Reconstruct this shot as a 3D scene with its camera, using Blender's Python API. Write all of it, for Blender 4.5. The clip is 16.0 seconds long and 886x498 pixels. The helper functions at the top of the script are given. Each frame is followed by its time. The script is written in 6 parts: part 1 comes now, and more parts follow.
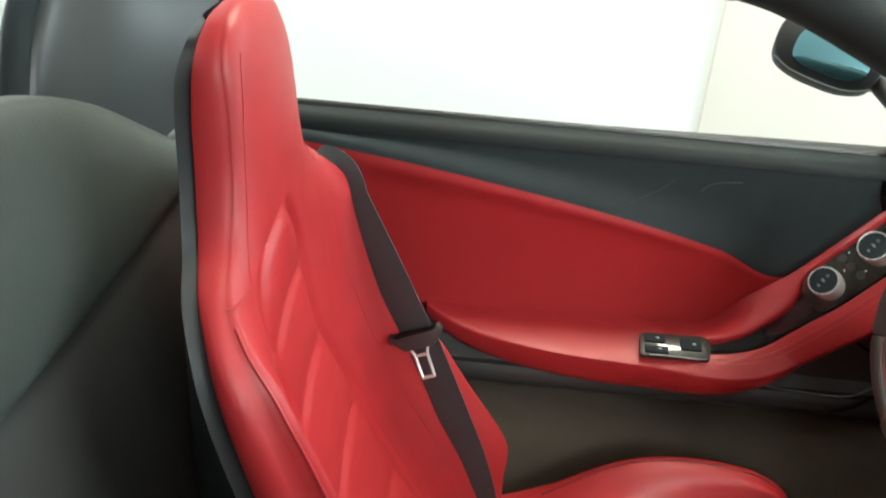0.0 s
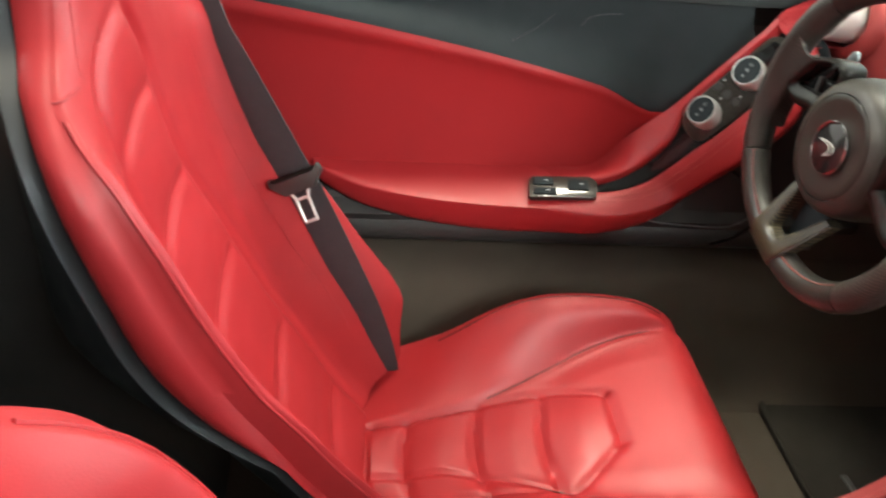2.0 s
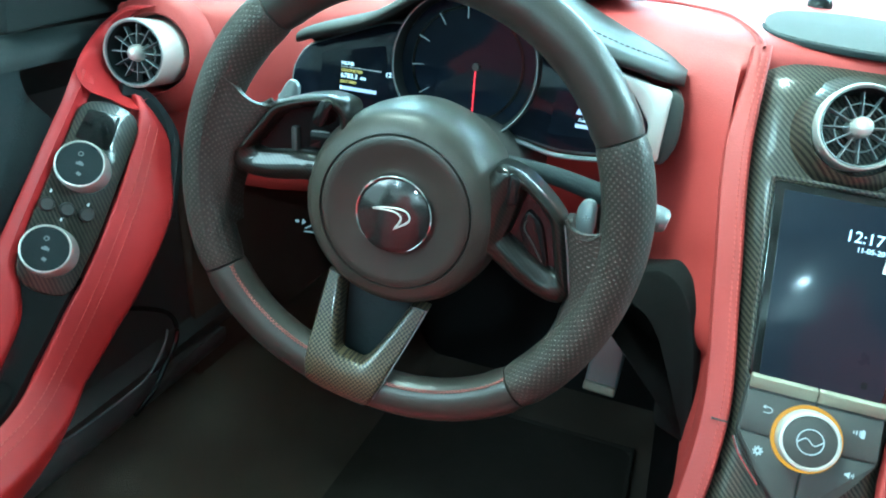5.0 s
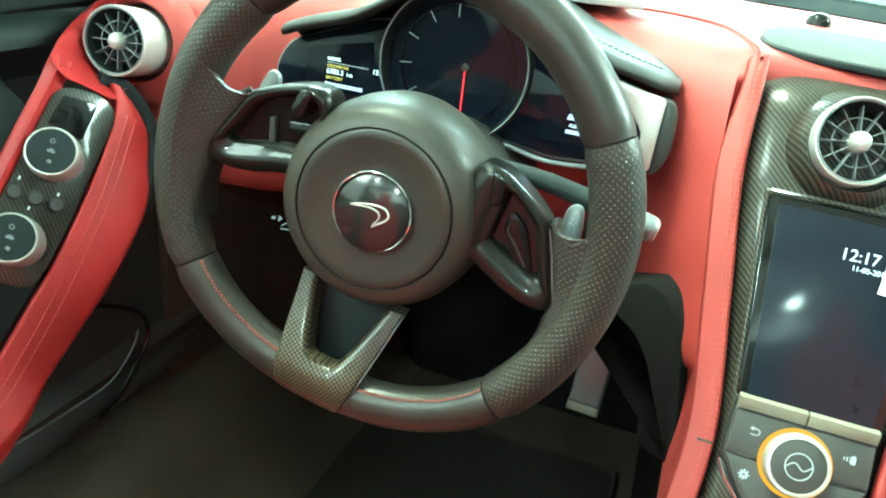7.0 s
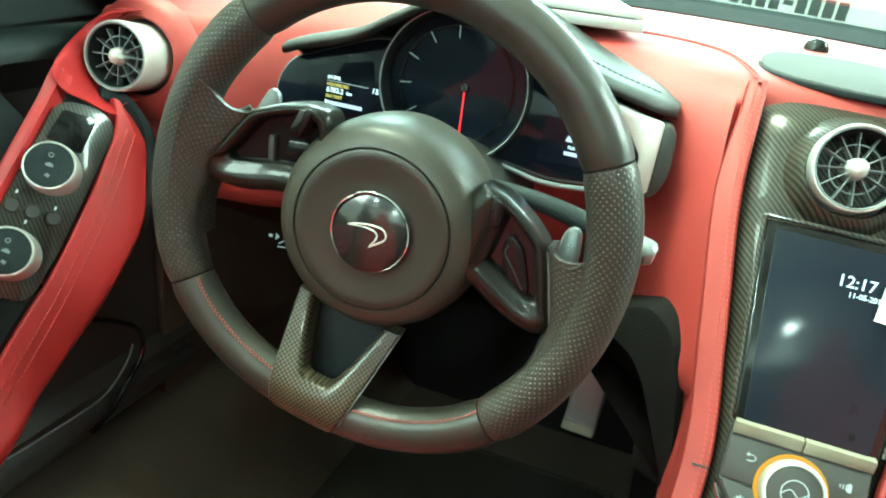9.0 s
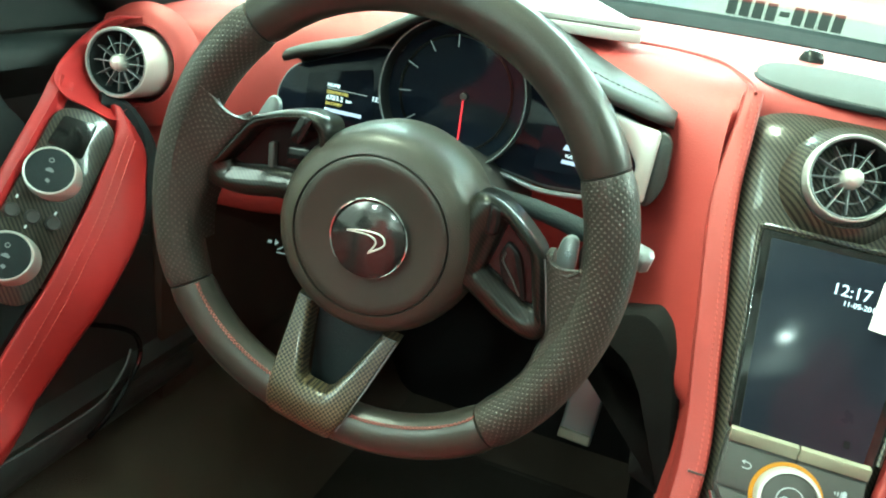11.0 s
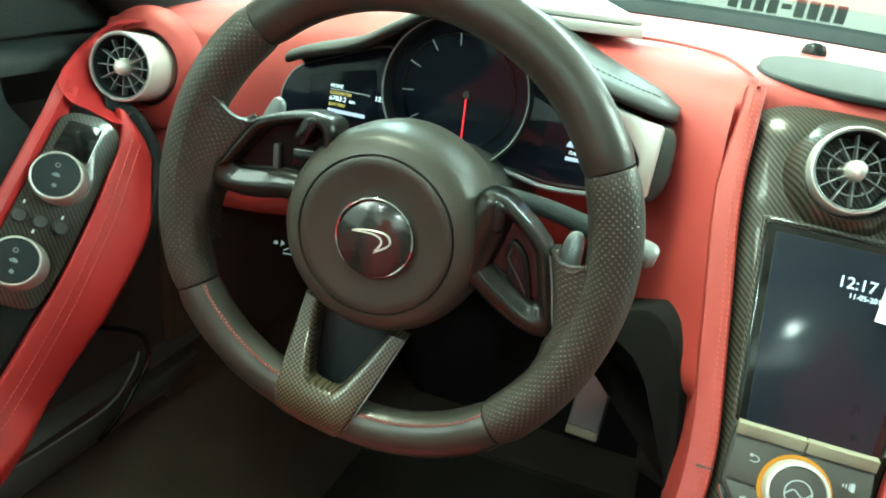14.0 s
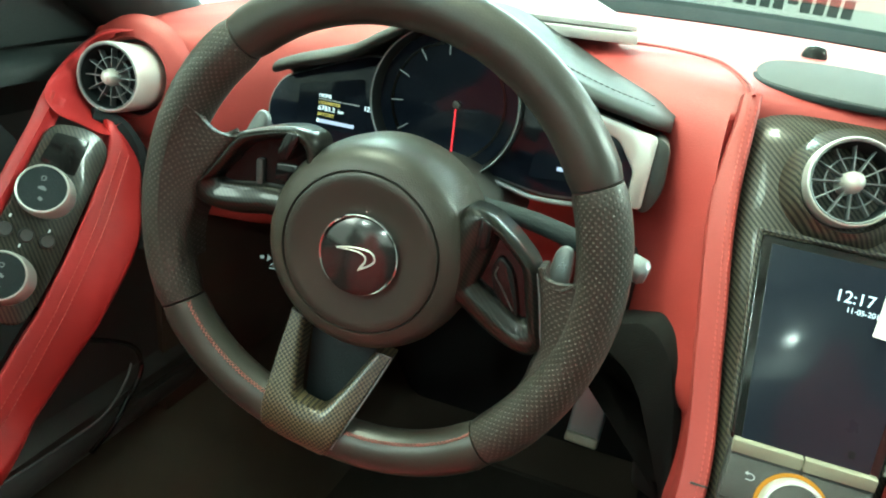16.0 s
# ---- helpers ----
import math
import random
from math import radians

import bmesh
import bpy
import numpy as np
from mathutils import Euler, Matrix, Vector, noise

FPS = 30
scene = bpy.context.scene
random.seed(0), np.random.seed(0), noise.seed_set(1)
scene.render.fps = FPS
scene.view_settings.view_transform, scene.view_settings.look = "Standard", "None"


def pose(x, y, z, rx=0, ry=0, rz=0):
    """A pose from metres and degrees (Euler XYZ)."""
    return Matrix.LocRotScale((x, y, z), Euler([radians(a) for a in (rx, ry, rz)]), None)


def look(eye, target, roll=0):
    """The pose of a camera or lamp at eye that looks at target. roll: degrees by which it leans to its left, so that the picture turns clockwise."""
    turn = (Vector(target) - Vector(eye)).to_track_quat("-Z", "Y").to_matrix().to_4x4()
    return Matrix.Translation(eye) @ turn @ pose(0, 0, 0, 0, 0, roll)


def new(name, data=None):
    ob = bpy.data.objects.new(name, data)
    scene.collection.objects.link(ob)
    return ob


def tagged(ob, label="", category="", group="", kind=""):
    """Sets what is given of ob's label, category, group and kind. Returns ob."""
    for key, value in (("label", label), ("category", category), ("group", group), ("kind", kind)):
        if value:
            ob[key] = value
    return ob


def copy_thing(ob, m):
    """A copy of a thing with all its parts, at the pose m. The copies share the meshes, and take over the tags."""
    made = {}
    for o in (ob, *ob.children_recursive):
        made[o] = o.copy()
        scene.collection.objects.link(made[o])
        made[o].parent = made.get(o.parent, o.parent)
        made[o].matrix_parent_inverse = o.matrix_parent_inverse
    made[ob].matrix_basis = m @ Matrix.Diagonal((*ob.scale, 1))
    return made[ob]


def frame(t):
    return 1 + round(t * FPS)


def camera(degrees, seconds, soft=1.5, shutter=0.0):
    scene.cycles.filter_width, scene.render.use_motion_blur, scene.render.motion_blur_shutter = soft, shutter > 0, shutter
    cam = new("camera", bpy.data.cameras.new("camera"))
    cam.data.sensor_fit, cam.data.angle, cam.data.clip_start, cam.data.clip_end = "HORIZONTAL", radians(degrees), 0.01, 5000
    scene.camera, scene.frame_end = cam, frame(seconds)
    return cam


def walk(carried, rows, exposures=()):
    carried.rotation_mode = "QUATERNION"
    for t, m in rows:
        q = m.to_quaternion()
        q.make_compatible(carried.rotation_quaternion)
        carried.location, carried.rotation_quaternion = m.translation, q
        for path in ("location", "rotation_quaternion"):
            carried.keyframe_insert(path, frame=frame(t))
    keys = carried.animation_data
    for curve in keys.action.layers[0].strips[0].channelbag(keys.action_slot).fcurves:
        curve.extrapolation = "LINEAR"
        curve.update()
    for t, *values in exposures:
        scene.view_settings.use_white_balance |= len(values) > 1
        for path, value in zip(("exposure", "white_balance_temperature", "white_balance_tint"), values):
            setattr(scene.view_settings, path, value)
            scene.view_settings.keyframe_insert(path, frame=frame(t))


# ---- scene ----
cam = camera(60.20, 16.0, 2.0, 0.35)
PATH = [
    (0, (0.3327, -0.5004, 1.0290), (-1.4044, -0.5437, 0.0389), 2.78),
    (0.5, (0.3190, -0.5077, 1.0483), (-1.4483, -0.5930, 0.1159), 1.29),
    (1, (0.3366, -0.4761, 1.0147), (-1.4127, -0.5960, 0.0526), -0.83),
    (1.5, (0.3752, -0.4326, 0.9547), (-1.3249, -0.4527, -0.0985), 0.09),
    (2, (0.3685, -0.4514, 0.9340), (-1.2536, -0.2767, -0.2227), 3.43),
    (2.5, (0.3171, -0.4359, 0.9179), (-1.1913, 0.2059, -0.2279), 7.56),
    (3, (0.1447, -0.4625, 0.8877), (-1.0647, 0.7463, -0.1496), 8.23),
    (3.5, (0.0453, -0.4778, 0.8830), (-0.9694, 0.9222, -0.1222), 6.92),
    (4, (-0.0677, -0.4539, 0.8279), (-0.7908, 1.1638, -0.0995), 4.62),
    (4.5, (-0.1194, -0.4418, 0.8124), (-0.6451, 1.2579, -0.1010), 4.21),
    (7, (-0.1148, -0.4188, 0.7895), (-0.5947, 1.3202, -0.0741), 7.99),
    (7.5, (-0.1167, -0.4192, 0.7926), (-0.5936, 1.3256, -0.0606), 8.25),
    (8, (-0.1176, -0.4193, 0.7944), (-0.5970, 1.3300, -0.0482), 8.31),
    (8.5, (-0.1172, -0.4192, 0.7944), (-0.5960, 1.3321, -0.0444), 8.29),
    (9, (-0.1163, -0.4166, 0.7933), (-0.5981, 1.3383, -0.0362), 8.84),
    (11.5, (-0.1154, -0.4211, 0.7934), (-0.5960, 1.3447, -0.0135), 9.22),
    (12, (-0.1144, -0.4196, 0.7947), (-0.5990, 1.3418, -0.0193), 8.86),
    (12.5, (-0.1141, -0.4212, 0.7963), (-0.6006, 1.3391, -0.0190), 8.56),
    (13, (-0.1162, -0.4202, 0.7963), (-0.6015, 1.3381, -0.0238), 8.38),
    (13.5, (-0.1155, -0.4198, 0.7966), (-0.6056, 1.3363, -0.0255), 8.24),
    (14, (-0.1158, -0.4224, 0.7945), (-0.6064, 1.3372, -0.0198), 8.20),
    (14.5, (-0.1180, -0.4213, 0.7964), (-0.6006, 1.3366, -0.0262), 8.28),
    (15, (-0.1174, -0.4178, 0.7961), (-0.6057, 1.3366, -0.0307), 8.15),
    (15.5, (-0.1098, -0.4082, 0.8027), (-0.6140, 1.3346, -0.0389), 8.01),
    (16, (-0.1084, -0.4044, 0.8043), (-0.6154, 1.3447, -0.0224), 7.68),
]
EXPOSURES = [
    (0.0, -0.08, 6000, 0), (0.5, -0.60, 6000, 0), (1.0, -0.72, 6000, 4), (1.5, -0.80, 6000, 10), (2.0, 0.20, 6200, 5), (2.5, 0.98, 5900, -10), (3.0, 0.88, 5700, -10), (3.5, 0.27, 5400, -12),
    (4.0, -0.12, 4900, -8), (4.5, 0.36, 4200, -24), (7.0, 0.96, 5250, -35), (9.0, 0.81, 5450, -35), (12.5, 0.63, 5550, -33), (16.0, 0.45, 5600, -30),
]
walk(cam, [(t, look(eye, target, roll)) for t, eye, target, roll in PATH], EXPOSURES)

# ---- world and lights ----
world = bpy.data.worlds.new("world")
scene.world = world
world.use_nodes = True
world.node_tree.nodes["Background"].inputs[0].default_value = (0.9, 0.95, 1.0, 1)
world.node_tree.nodes["Background"].inputs[1].default_value = 0.25


def area_lamp(name, loc, target, sx, sy, watts, color):
    data = bpy.data.lights.new(name, "AREA")
    data.shape, data.size, data.size_y, data.energy, data.color = "RECTANGLE", sx, sy, watts, color
    ob = new(name, data)
    ob.matrix_world = look(loc, target)
    return ob


# Unseen fill lights, added and aimed to balance brightness across the cabin.
area_lamp("unseen_fill_light", (-0.95, 0.05, 2.85), (-0.35, 0.0, 0.4), 0.7, 0.7, 100, (1.0, 0.89, 0.71))
area_lamp("unseen_fill_light", (0.3, 4.4, 2.85), (0.1, 2.2, 0.4), 3.6, 2.6, 500, (0.93, 0.98, 1.0))
area_lamp("unseen_fill_light", (-1.7, 2.6, 2.85), (-2.6, 0.6, 0.9), 0.8, 2.0, 110, (0.94, 1.0, 0.99))
area_lamp("unseen_fill_light", (-1.9, -2.1, 2.85), (-0.3, -0.2, 0.5), 1.0, 1.8, 80, (1.0, 0.95, 0.88))
area_lamp("unseen_fill_light", (2.6, 1.1, 2.85), (-0.5, -0.1, 0.4), 1.2, 2.0, 215, (1.0, 0.96, 0.90))

# ---- materials ----


def material(name, color, rough=0.5, metal=0.0, coat=0.0, vary=0.12, scale=6.0, bump=0.0, bump_scale=300.0, kind="noise", spec=0.5, second=None):
    """A principled surface with broad colour variation, fine grain and relief."""
    m = bpy.data.materials.new(name)
    m.use_nodes = True
    nt = m.node_tree
    b = nt.nodes["Principled BSDF"]
    b.inputs["Metallic"].default_value = metal
    b.inputs["Coat Weight"].default_value = coat
    b.inputs["Coat Roughness"].default_value = 0.06
    b.inputs["Specular IOR Level"].default_value = spec
    co = nt.nodes.new("ShaderNodeTexCoord")
    n1 = nt.nodes.new("ShaderNodeTexNoise")
    n1.inputs["Scale"].default_value, n1.inputs["Detail"].default_value = scale, 6
    nt.links.new(co.outputs["Object"], n1.inputs["Vector"])
    ramp = nt.nodes.new("ShaderNodeMix")
    ramp.data_type = "RGBA"
    dark = tuple(c * (1 - vary) for c in color) if second is None else second
    light = tuple(min(1, c * (1 + vary)) for c in color)
    ramp.inputs[6].default_value, ramp.inputs[7].default_value = (*dark, 1), (*light, 1)
    nt.links.new(n1.outputs["Fac"], ramp.inputs[0])
    nt.links.new(ramp.outputs[2], b.inputs["Base Color"])
    mr = nt.nodes.new("ShaderNodeMapRange")
    mr.inputs[3].default_value, mr.inputs[4].default_value = max(0.02, rough * 0.8), min(1, rough * 1.2)
    n2 = nt.nodes.new("ShaderNodeTexNoise")
    n2.inputs["Scale"].default_value, n2.inputs["Detail"].default_value = scale * 5, 4
    nt.links.new(co.outputs["Object"], n2.inputs["Vector"])
    nt.links.new(n2.outputs["Fac"], mr.inputs[0])
    nt.links.new(mr.outputs[0], b.inputs["Roughness"])
    if bump:
        if kind == "voronoi":
            t = nt.nodes.new("ShaderNodeTexVoronoi")
            out = t.outputs["Distance"]
        else:
            t = nt.nodes.new("ShaderNodeTexNoise")
            t.inputs["Detail"].default_value = 3
            out = t.outputs["Fac"]
        t.inputs["Scale"].default_value = bump_scale
        nt.links.new(co.outputs["Object"], t.inputs["Vector"])
        bp = nt.nodes.new("ShaderNodeBump")
        bp.inputs["Strength"].default_value, bp.inputs["Distance"].default_value = bump, 0.002
        nt.links.new(out, bp.inputs["Height"])
        nt.links.new(bp.outputs[0], b.inputs["Normal"])
    return m


def dotted(name, color, rough, dot, pitch, hole):
    """Perforated leather or mesh: a staggered grid of small round pits."""
    m = material(name, color, rough, vary=0.1)
    nt = m.node_tree
    b = nt.nodes["Principled BSDF"]
    co = nt.nodes.new("ShaderNodeTexCoord")
    v = nt.nodes.new("ShaderNodeTexVoronoi")
    v.voronoi_dimensions = "2D"
    v.inputs["Scale"].default_value, v.inputs["Randomness"].default_value = 1 / pitch, 0.0
    rot = nt.nodes.new("ShaderNodeMapping")
    rot.inputs["Rotation"].default_value = (0, 0, 0.785)
    nt.links.new(co.outputs["UV"], rot.inputs[0])
    nt.links.new(rot.outputs[0], v.inputs["Vector"])
    mr = nt.nodes.new("ShaderNodeMapRange")
    mr.inputs[1].default_value, mr.inputs[2].default_value = hole, hole + 0.12
    nt.links.new(v.outputs["Distance"], mr.inputs[0])
    mix = nt.nodes.new("ShaderNodeMix")
    mix.data_type = "RGBA"
    mix.inputs[6].default_value = (*dot, 1)
    old = b.inputs["Base Color"].links[0].from_socket
    nt.links.new(old, mix.inputs[7])
    nt.links.new(mr.outputs[0], mix.inputs[0])
    nt.links.new(mix.outputs[2], b.inputs["Base Color"])
    bp = nt.nodes.new("ShaderNodeBump")
    bp.inputs["Strength"].default_value, bp.inputs["Distance"].default_value = 0.6, 0.0006
    nt.links.new(mr.outputs[0], bp.inputs["Height"])
    nt.links.new(bp.outputs[0], b.inputs["Normal"])
    return m


def weave(name, ax, bx, pitch, pale=(0.040, 0.038, 0.028), repeat=4):
    """Carbon fibre twill: diagonal two-tone checks under clear lacquer; ax and bx are the directions of the threads."""
    m = material(name, (0.03, 0.03, 0.028), 0.34, coat=0.8, vary=0.2, spec=0.3)
    nt = m.node_tree
    b = nt.nodes["Principled BSDF"]
    co = nt.nodes.new("ShaderNodeTexCoord")
    waves = []
    for d in (ax, bx):
        dot = nt.nodes.new("ShaderNodeVectorMath")
        dot.operation = "DOT_PRODUCT"
        dot.inputs[1].default_value = tuple(Vector(d).normalized() / pitch)
        nt.links.new(co.outputs["Object"], dot.inputs[0])
        waves.append(dot.outputs["Value"])
    fl = []
    for w in waves:
        f = nt.nodes.new("ShaderNodeMath")
        f.operation = "FLOOR"
        nt.links.new(w, f.inputs[0])
        fl.append(f.outputs[0])
    add = nt.nodes.new("ShaderNodeMath")
    nt.links.new(fl[0], add.inputs[0])
    nt.links.new(fl[1], add.inputs[1])
    mod = nt.nodes.new("ShaderNodeMath")
    mod.operation = "FLOORED_MODULO"
    mod.inputs[1].default_value = repeat
    nt.links.new(add.outputs[0], mod.inputs[0])
    less = nt.nodes.new("ShaderNodeMath")
    less.operation = "LESS_THAN"
    less.inputs[1].default_value = repeat / 2
    nt.links.new(mod.outputs[0], less.inputs[0])
    mix = nt.nodes.new("ShaderNodeMix")
    mix.data_type = "RGBA"
    mix.inputs[6].default_value, mix.inputs[7].default_value = (0.004, 0.004, 0.004, 1), (*pale, 1)
    nt.links.new(less.outputs[0], mix.inputs[0])
    nt.links.new(mix.outputs[2], b.inputs["Base Color"])
    return m


def glow(name, color, strength):
    m = bpy.data.materials.new(name)
    m.use_nodes = True
    b = m.node_tree.nodes["Principled BSDF"]
    b.inputs["Base Color"].default_value = (0.006, 0.006, 0.006, 1)
    b.inputs["Specular IOR Level"].default_value = 0.1
    b.inputs["Emission Color"].default_value, b.inputs["Emission Strength"].default_value = (*color, 1), strength
    return m


RED = material("red_leather", (0.315, 0.0145, 0.018), 0.47, vary=0.10, scale=5, bump=0.06, bump_scale=900, kind="voronoi")
RED_DASH = material("red_dash_leather", (0.245, 0.028, 0.026), 0.55, vary=0.08, scale=4, bump=0.07, bump_scale=700, kind="voronoi", spec=0.5)
SEAM = material("dark_red_seam", (0.085, 0.008, 0.008), 0.6)
THREAD = material("red_thread", (0.42, 0.07, 0.06), 0.7)
WHEEL_THREAD = material("dull_red_thread", (0.26, 0.085, 0.075), 0.8)
HOOD = material("hood_leather", (0.026, 0.028, 0.027), 0.55, vary=0.15, scale=8, bump=0.05, bump_scale=900, kind="voronoi", spec=0.3)
BLACK_LEATHER = material("black_leather", (0.0245, 0.0228, 0.0190), 0.38, vary=0.15, scale=8, bump=0.04, bump_scale=900, kind="voronoi")
GRIP = dotted("perforated_black_leather", (0.0235, 0.0221, 0.0184), 0.42, (0.060, 0.050, 0.043), 0.0030, 0.16)
HUB = dotted("fine_perforated_leather", (0.034, 0.0313, 0.0250), 0.40, (0.018, 0.018, 0.0165), 0.0026, 0.10)
DOOR_TRIM = material("door_trim", (0.012, 0.0155, 0.0155), 0.6, vary=0.2, scale=4, bump=0.2, bump_scale=500, spec=0.25)
TRIM = material("dark_grey_trim", (0.038, 0.045, 0.041), 0.52, vary=0.15, scale=4, bump=0.2, bump_scale=500)
SUEDE = material("dark_suede", (0.018, 0.023, 0.025), 0.85, vary=0.2, scale=5, bump=0.3, bump_scale=700, spec=0.2)
# Near-black base with hardly any gloss: the footwell's shade is in the colour.
FOOTWELL_BLACK = material("footwell_black", (0.009, 0.009, 0.009), 0.95, vary=0.3, scale=6, bump=0.5, bump_scale=900, spec=0.08)
CARPET = material("brown_black_carpet", (0.062, 0.051, 0.040), 0.95, vary=0.35, scale=7, bump=0.9, bump_scale=900, spec=0.1)
MAT_PILE = material("black_mat_pile", (0.026, 0.023, 0.019), 0.95, vary=0.3, scale=12, bump=0.9, bump_scale=1100, spec=0.1)
PLASTIC = material("black_plastic", (0.030, 0.030, 0.029), 0.45, vary=0.1, bump=0.08, bump_scale=600)
GLOSS = material("gloss_black", (0.008, 0.008, 0.008), 0.10, vary=0.1, spec=0.5)
BUTTON = material("grey_button_plastic", (0.036, 0.036, 0.034), 0.5, vary=0.08, bump=0.05)
SILVER = material("satin_silver", (0.60, 0.60, 0.575), 0.36, metal=0.5, vary=0.05)
SPOKE_BLACK = material("spoke_black", (0.007, 0.007, 0.007), 0.10, vary=0.1, spec=0.32)
SHELL = material("seat_shell_black", (0.010, 0.011, 0.012), 0.5, vary=0.15, spec=0.35)
GREY_SILVER = material("grey_paddle", (0.22, 0.24, 0.25), 0.4, metal=0.6, vary=0.06)
CHROME = material("chrome", (0.8, 0.8, 0.8), 0.1, metal=1.0, vary=0.03)
BRASS = material("brass", (0.36, 0.26, 0.11), 0.3, metal=1.0)
WEBBING = material("belt_webbing", (0.036, 0.046, 0.050), 0.6, vary=0.15, scale=30, bump=0.4, bump_scale=600)
CREAM_WALL = material("cream_wall_paint", (0.80, 0.76, 0.69), 0.7, vary=0.02, scale=1.5, bump=0.03, bump_scale=80)
HOOP = material("dark_hoop_cover", (0.022, 0.026, 0.027), 0.40, vary=0.2, scale=4, bump=0.15, bump_scale=500)
WHITE_WALL = material("white_wall_paint", (0.80, 0.82, 0.80), 0.7, vary=0.02, scale=1.5, bump=0.03, bump_scale=80)
FLOOR_TILE = material("grey_floor", (0.25, 0.25, 0.24), 0.35, vary=0.08, scale=2)
# Grey for an unseen wall, chosen to cut bounce light on the rails.
UNSEEN_WALL = material("unseen_wall_grey", (0.22, 0.22, 0.215), 0.7, vary=0.03, scale=1.5, bump=0.03, bump_scale=80)
CEILING = material("ceiling_paint", (0.48, 0.48, 0.47), 0.8, vary=0.03)
PAPER = material("white_card", (0.82, 0.82, 0.80), 0.6, vary=0.03)
SCREEN = material("screen_glass", (0.006, 0.008, 0.014), 0.05, vary=0.1, coat=0.0, spec=0.22)
TOUCH = material("touch_screen_glass", (0.008, 0.010, 0.016), 0.30, vary=0.1, coat=0.42, spec=0.10)
TOUCH.node_tree.nodes["Principled BSDF"].inputs["Coat Roughness"].default_value = 0.11
TOUCH.node_tree.nodes["Principled BSDF"].inputs["Emission Color"].default_value = (0.35, 0.42, 0.62, 1)
TOUCH.node_tree.nodes["Principled BSDF"].inputs["Emission Strength"].default_value = 0.010
EMBLEM = material("emblem_face", (0.07, 0.066, 0.066), 0.16, metal=0.8, vary=0.1)
GRILLE = dotted("grey_speaker_mesh", (0.085, 0.09, 0.09), 0.95, (0.03, 0.03, 0.03), 0.0022, 0.2)
GRILLE.node_tree.nodes["Principled BSDF"].inputs["Specular IOR Level"].default_value = 0.1
CARBON = weave("carbon_console", (1, 0, 0), (0, 0.49, 0.87), 0.0011, (0.052, 0.047, 0.034))
CARBON.node_tree.nodes["Principled BSDF"].inputs["Coat Weight"].default_value = 0.5
CARBON_WHEEL = weave("carbon_wheel", (1, 0.25, 0), (-0.25, 1, 0), 0.0017, (0.074, 0.060, 0.034), 2)
CARBON_WHEEL.node_tree.nodes["Principled BSDF"].inputs["Coat Weight"].default_value = 0.3
CARBON_POD = weave("carbon_pod", (1, 0.25, 0), (-0.25, 1, 0), 0.0008, (0.013, 0.012, 0.009))
CARBON_POD.node_tree.nodes["Principled BSDF"].inputs["Coat Weight"].default_value = 0.5
CARBON_POD.node_tree.nodes["Principled BSDF"].inputs["Specular IOR Level"].default_value = 0.12
CARBON_DOOR = weave("carbon_door", (0, 0.65, 0.76), (0.6, 0.5, -0.45), 0.0011, (0.040, 0.036, 0.025))
CARD = material("dull_white_card", (0.38, 0.38, 0.37), 0.6, vary=0.05)
KEY_EDGE = material("pale_key_edge", (0.20, 0.19, 0.145), 0.5, vary=0.06)
# Faint glow for dial ticks; also brightens printed marks that have no lamp.
GLOW_MARK = glow("glow_mark", (0.6, 0.62, 0.62), 0.30)
LIT_WHITE = glow("lit_white", (0.85, 0.9, 1.0), 1.5)
LIT_ICON = glow("lit_icon", (0.8, 0.8, 0.78), 0.7)
LIT_BAR = glow("lit_bar", (0.6, 0.6, 0.85), 1.0)
LIT_AMBER = glow("lit_amber", (1.0, 0.40, 0.03), 0.6)
LIT_YELLOW = glow("lit_yellow", (0.8, 0.6, 0.15), 0.9)
LIT_RED = glow("lit_red", (1.0, 0.03, 0.05), 1.2)
LIT_BLUE = glow("lit_blue_screen", (0.02, 0.025, 0.06), 0.03)
MIRROR_BLUE = material("blue_mirror", (0.42, 0.84, 0.95), 0.03, metal=1.0, vary=0.01)
SPOT = glow("spot_lamp", (1.0, 0.98, 0.95), 420.0)


def clear_glass(name, tint):
    m = bpy.data.materials.new(name)
    m.use_nodes = True
    p = m.node_tree.nodes["Principled BSDF"]
    p.inputs["Base Color"].default_value = (*tint, 1)
    p.inputs["Roughness"].default_value, p.inputs["IOR"].default_value, p.inputs["Transmission Weight"].default_value = 0.0, 1.45, 1.0
    return m


GLASS = clear_glass("window_glass", (0.93, 0.98, 0.95))

# ---- building kit ----


def curve(pts, n):
    """A smooth curve of n points through pts."""
    p = [Vector(q) for q in pts]
    p = [2 * p[0] - p[1]] + p + [2 * p[-1] - p[-2]]
    out = []
    for i in range(n):
        s = i / (n - 1) * (len(p) - 3)
        k = min(int(s), len(p) - 4)
        f = s - k
        a, b, c, d = p[k:k + 4]
        out.append(0.5 * (2 * b + (c - a) * f + (2 * a - 5 * b + 4 * c - d) * f * f + (3 * b - a - 3 * c + d) * f ** 3))
    return out


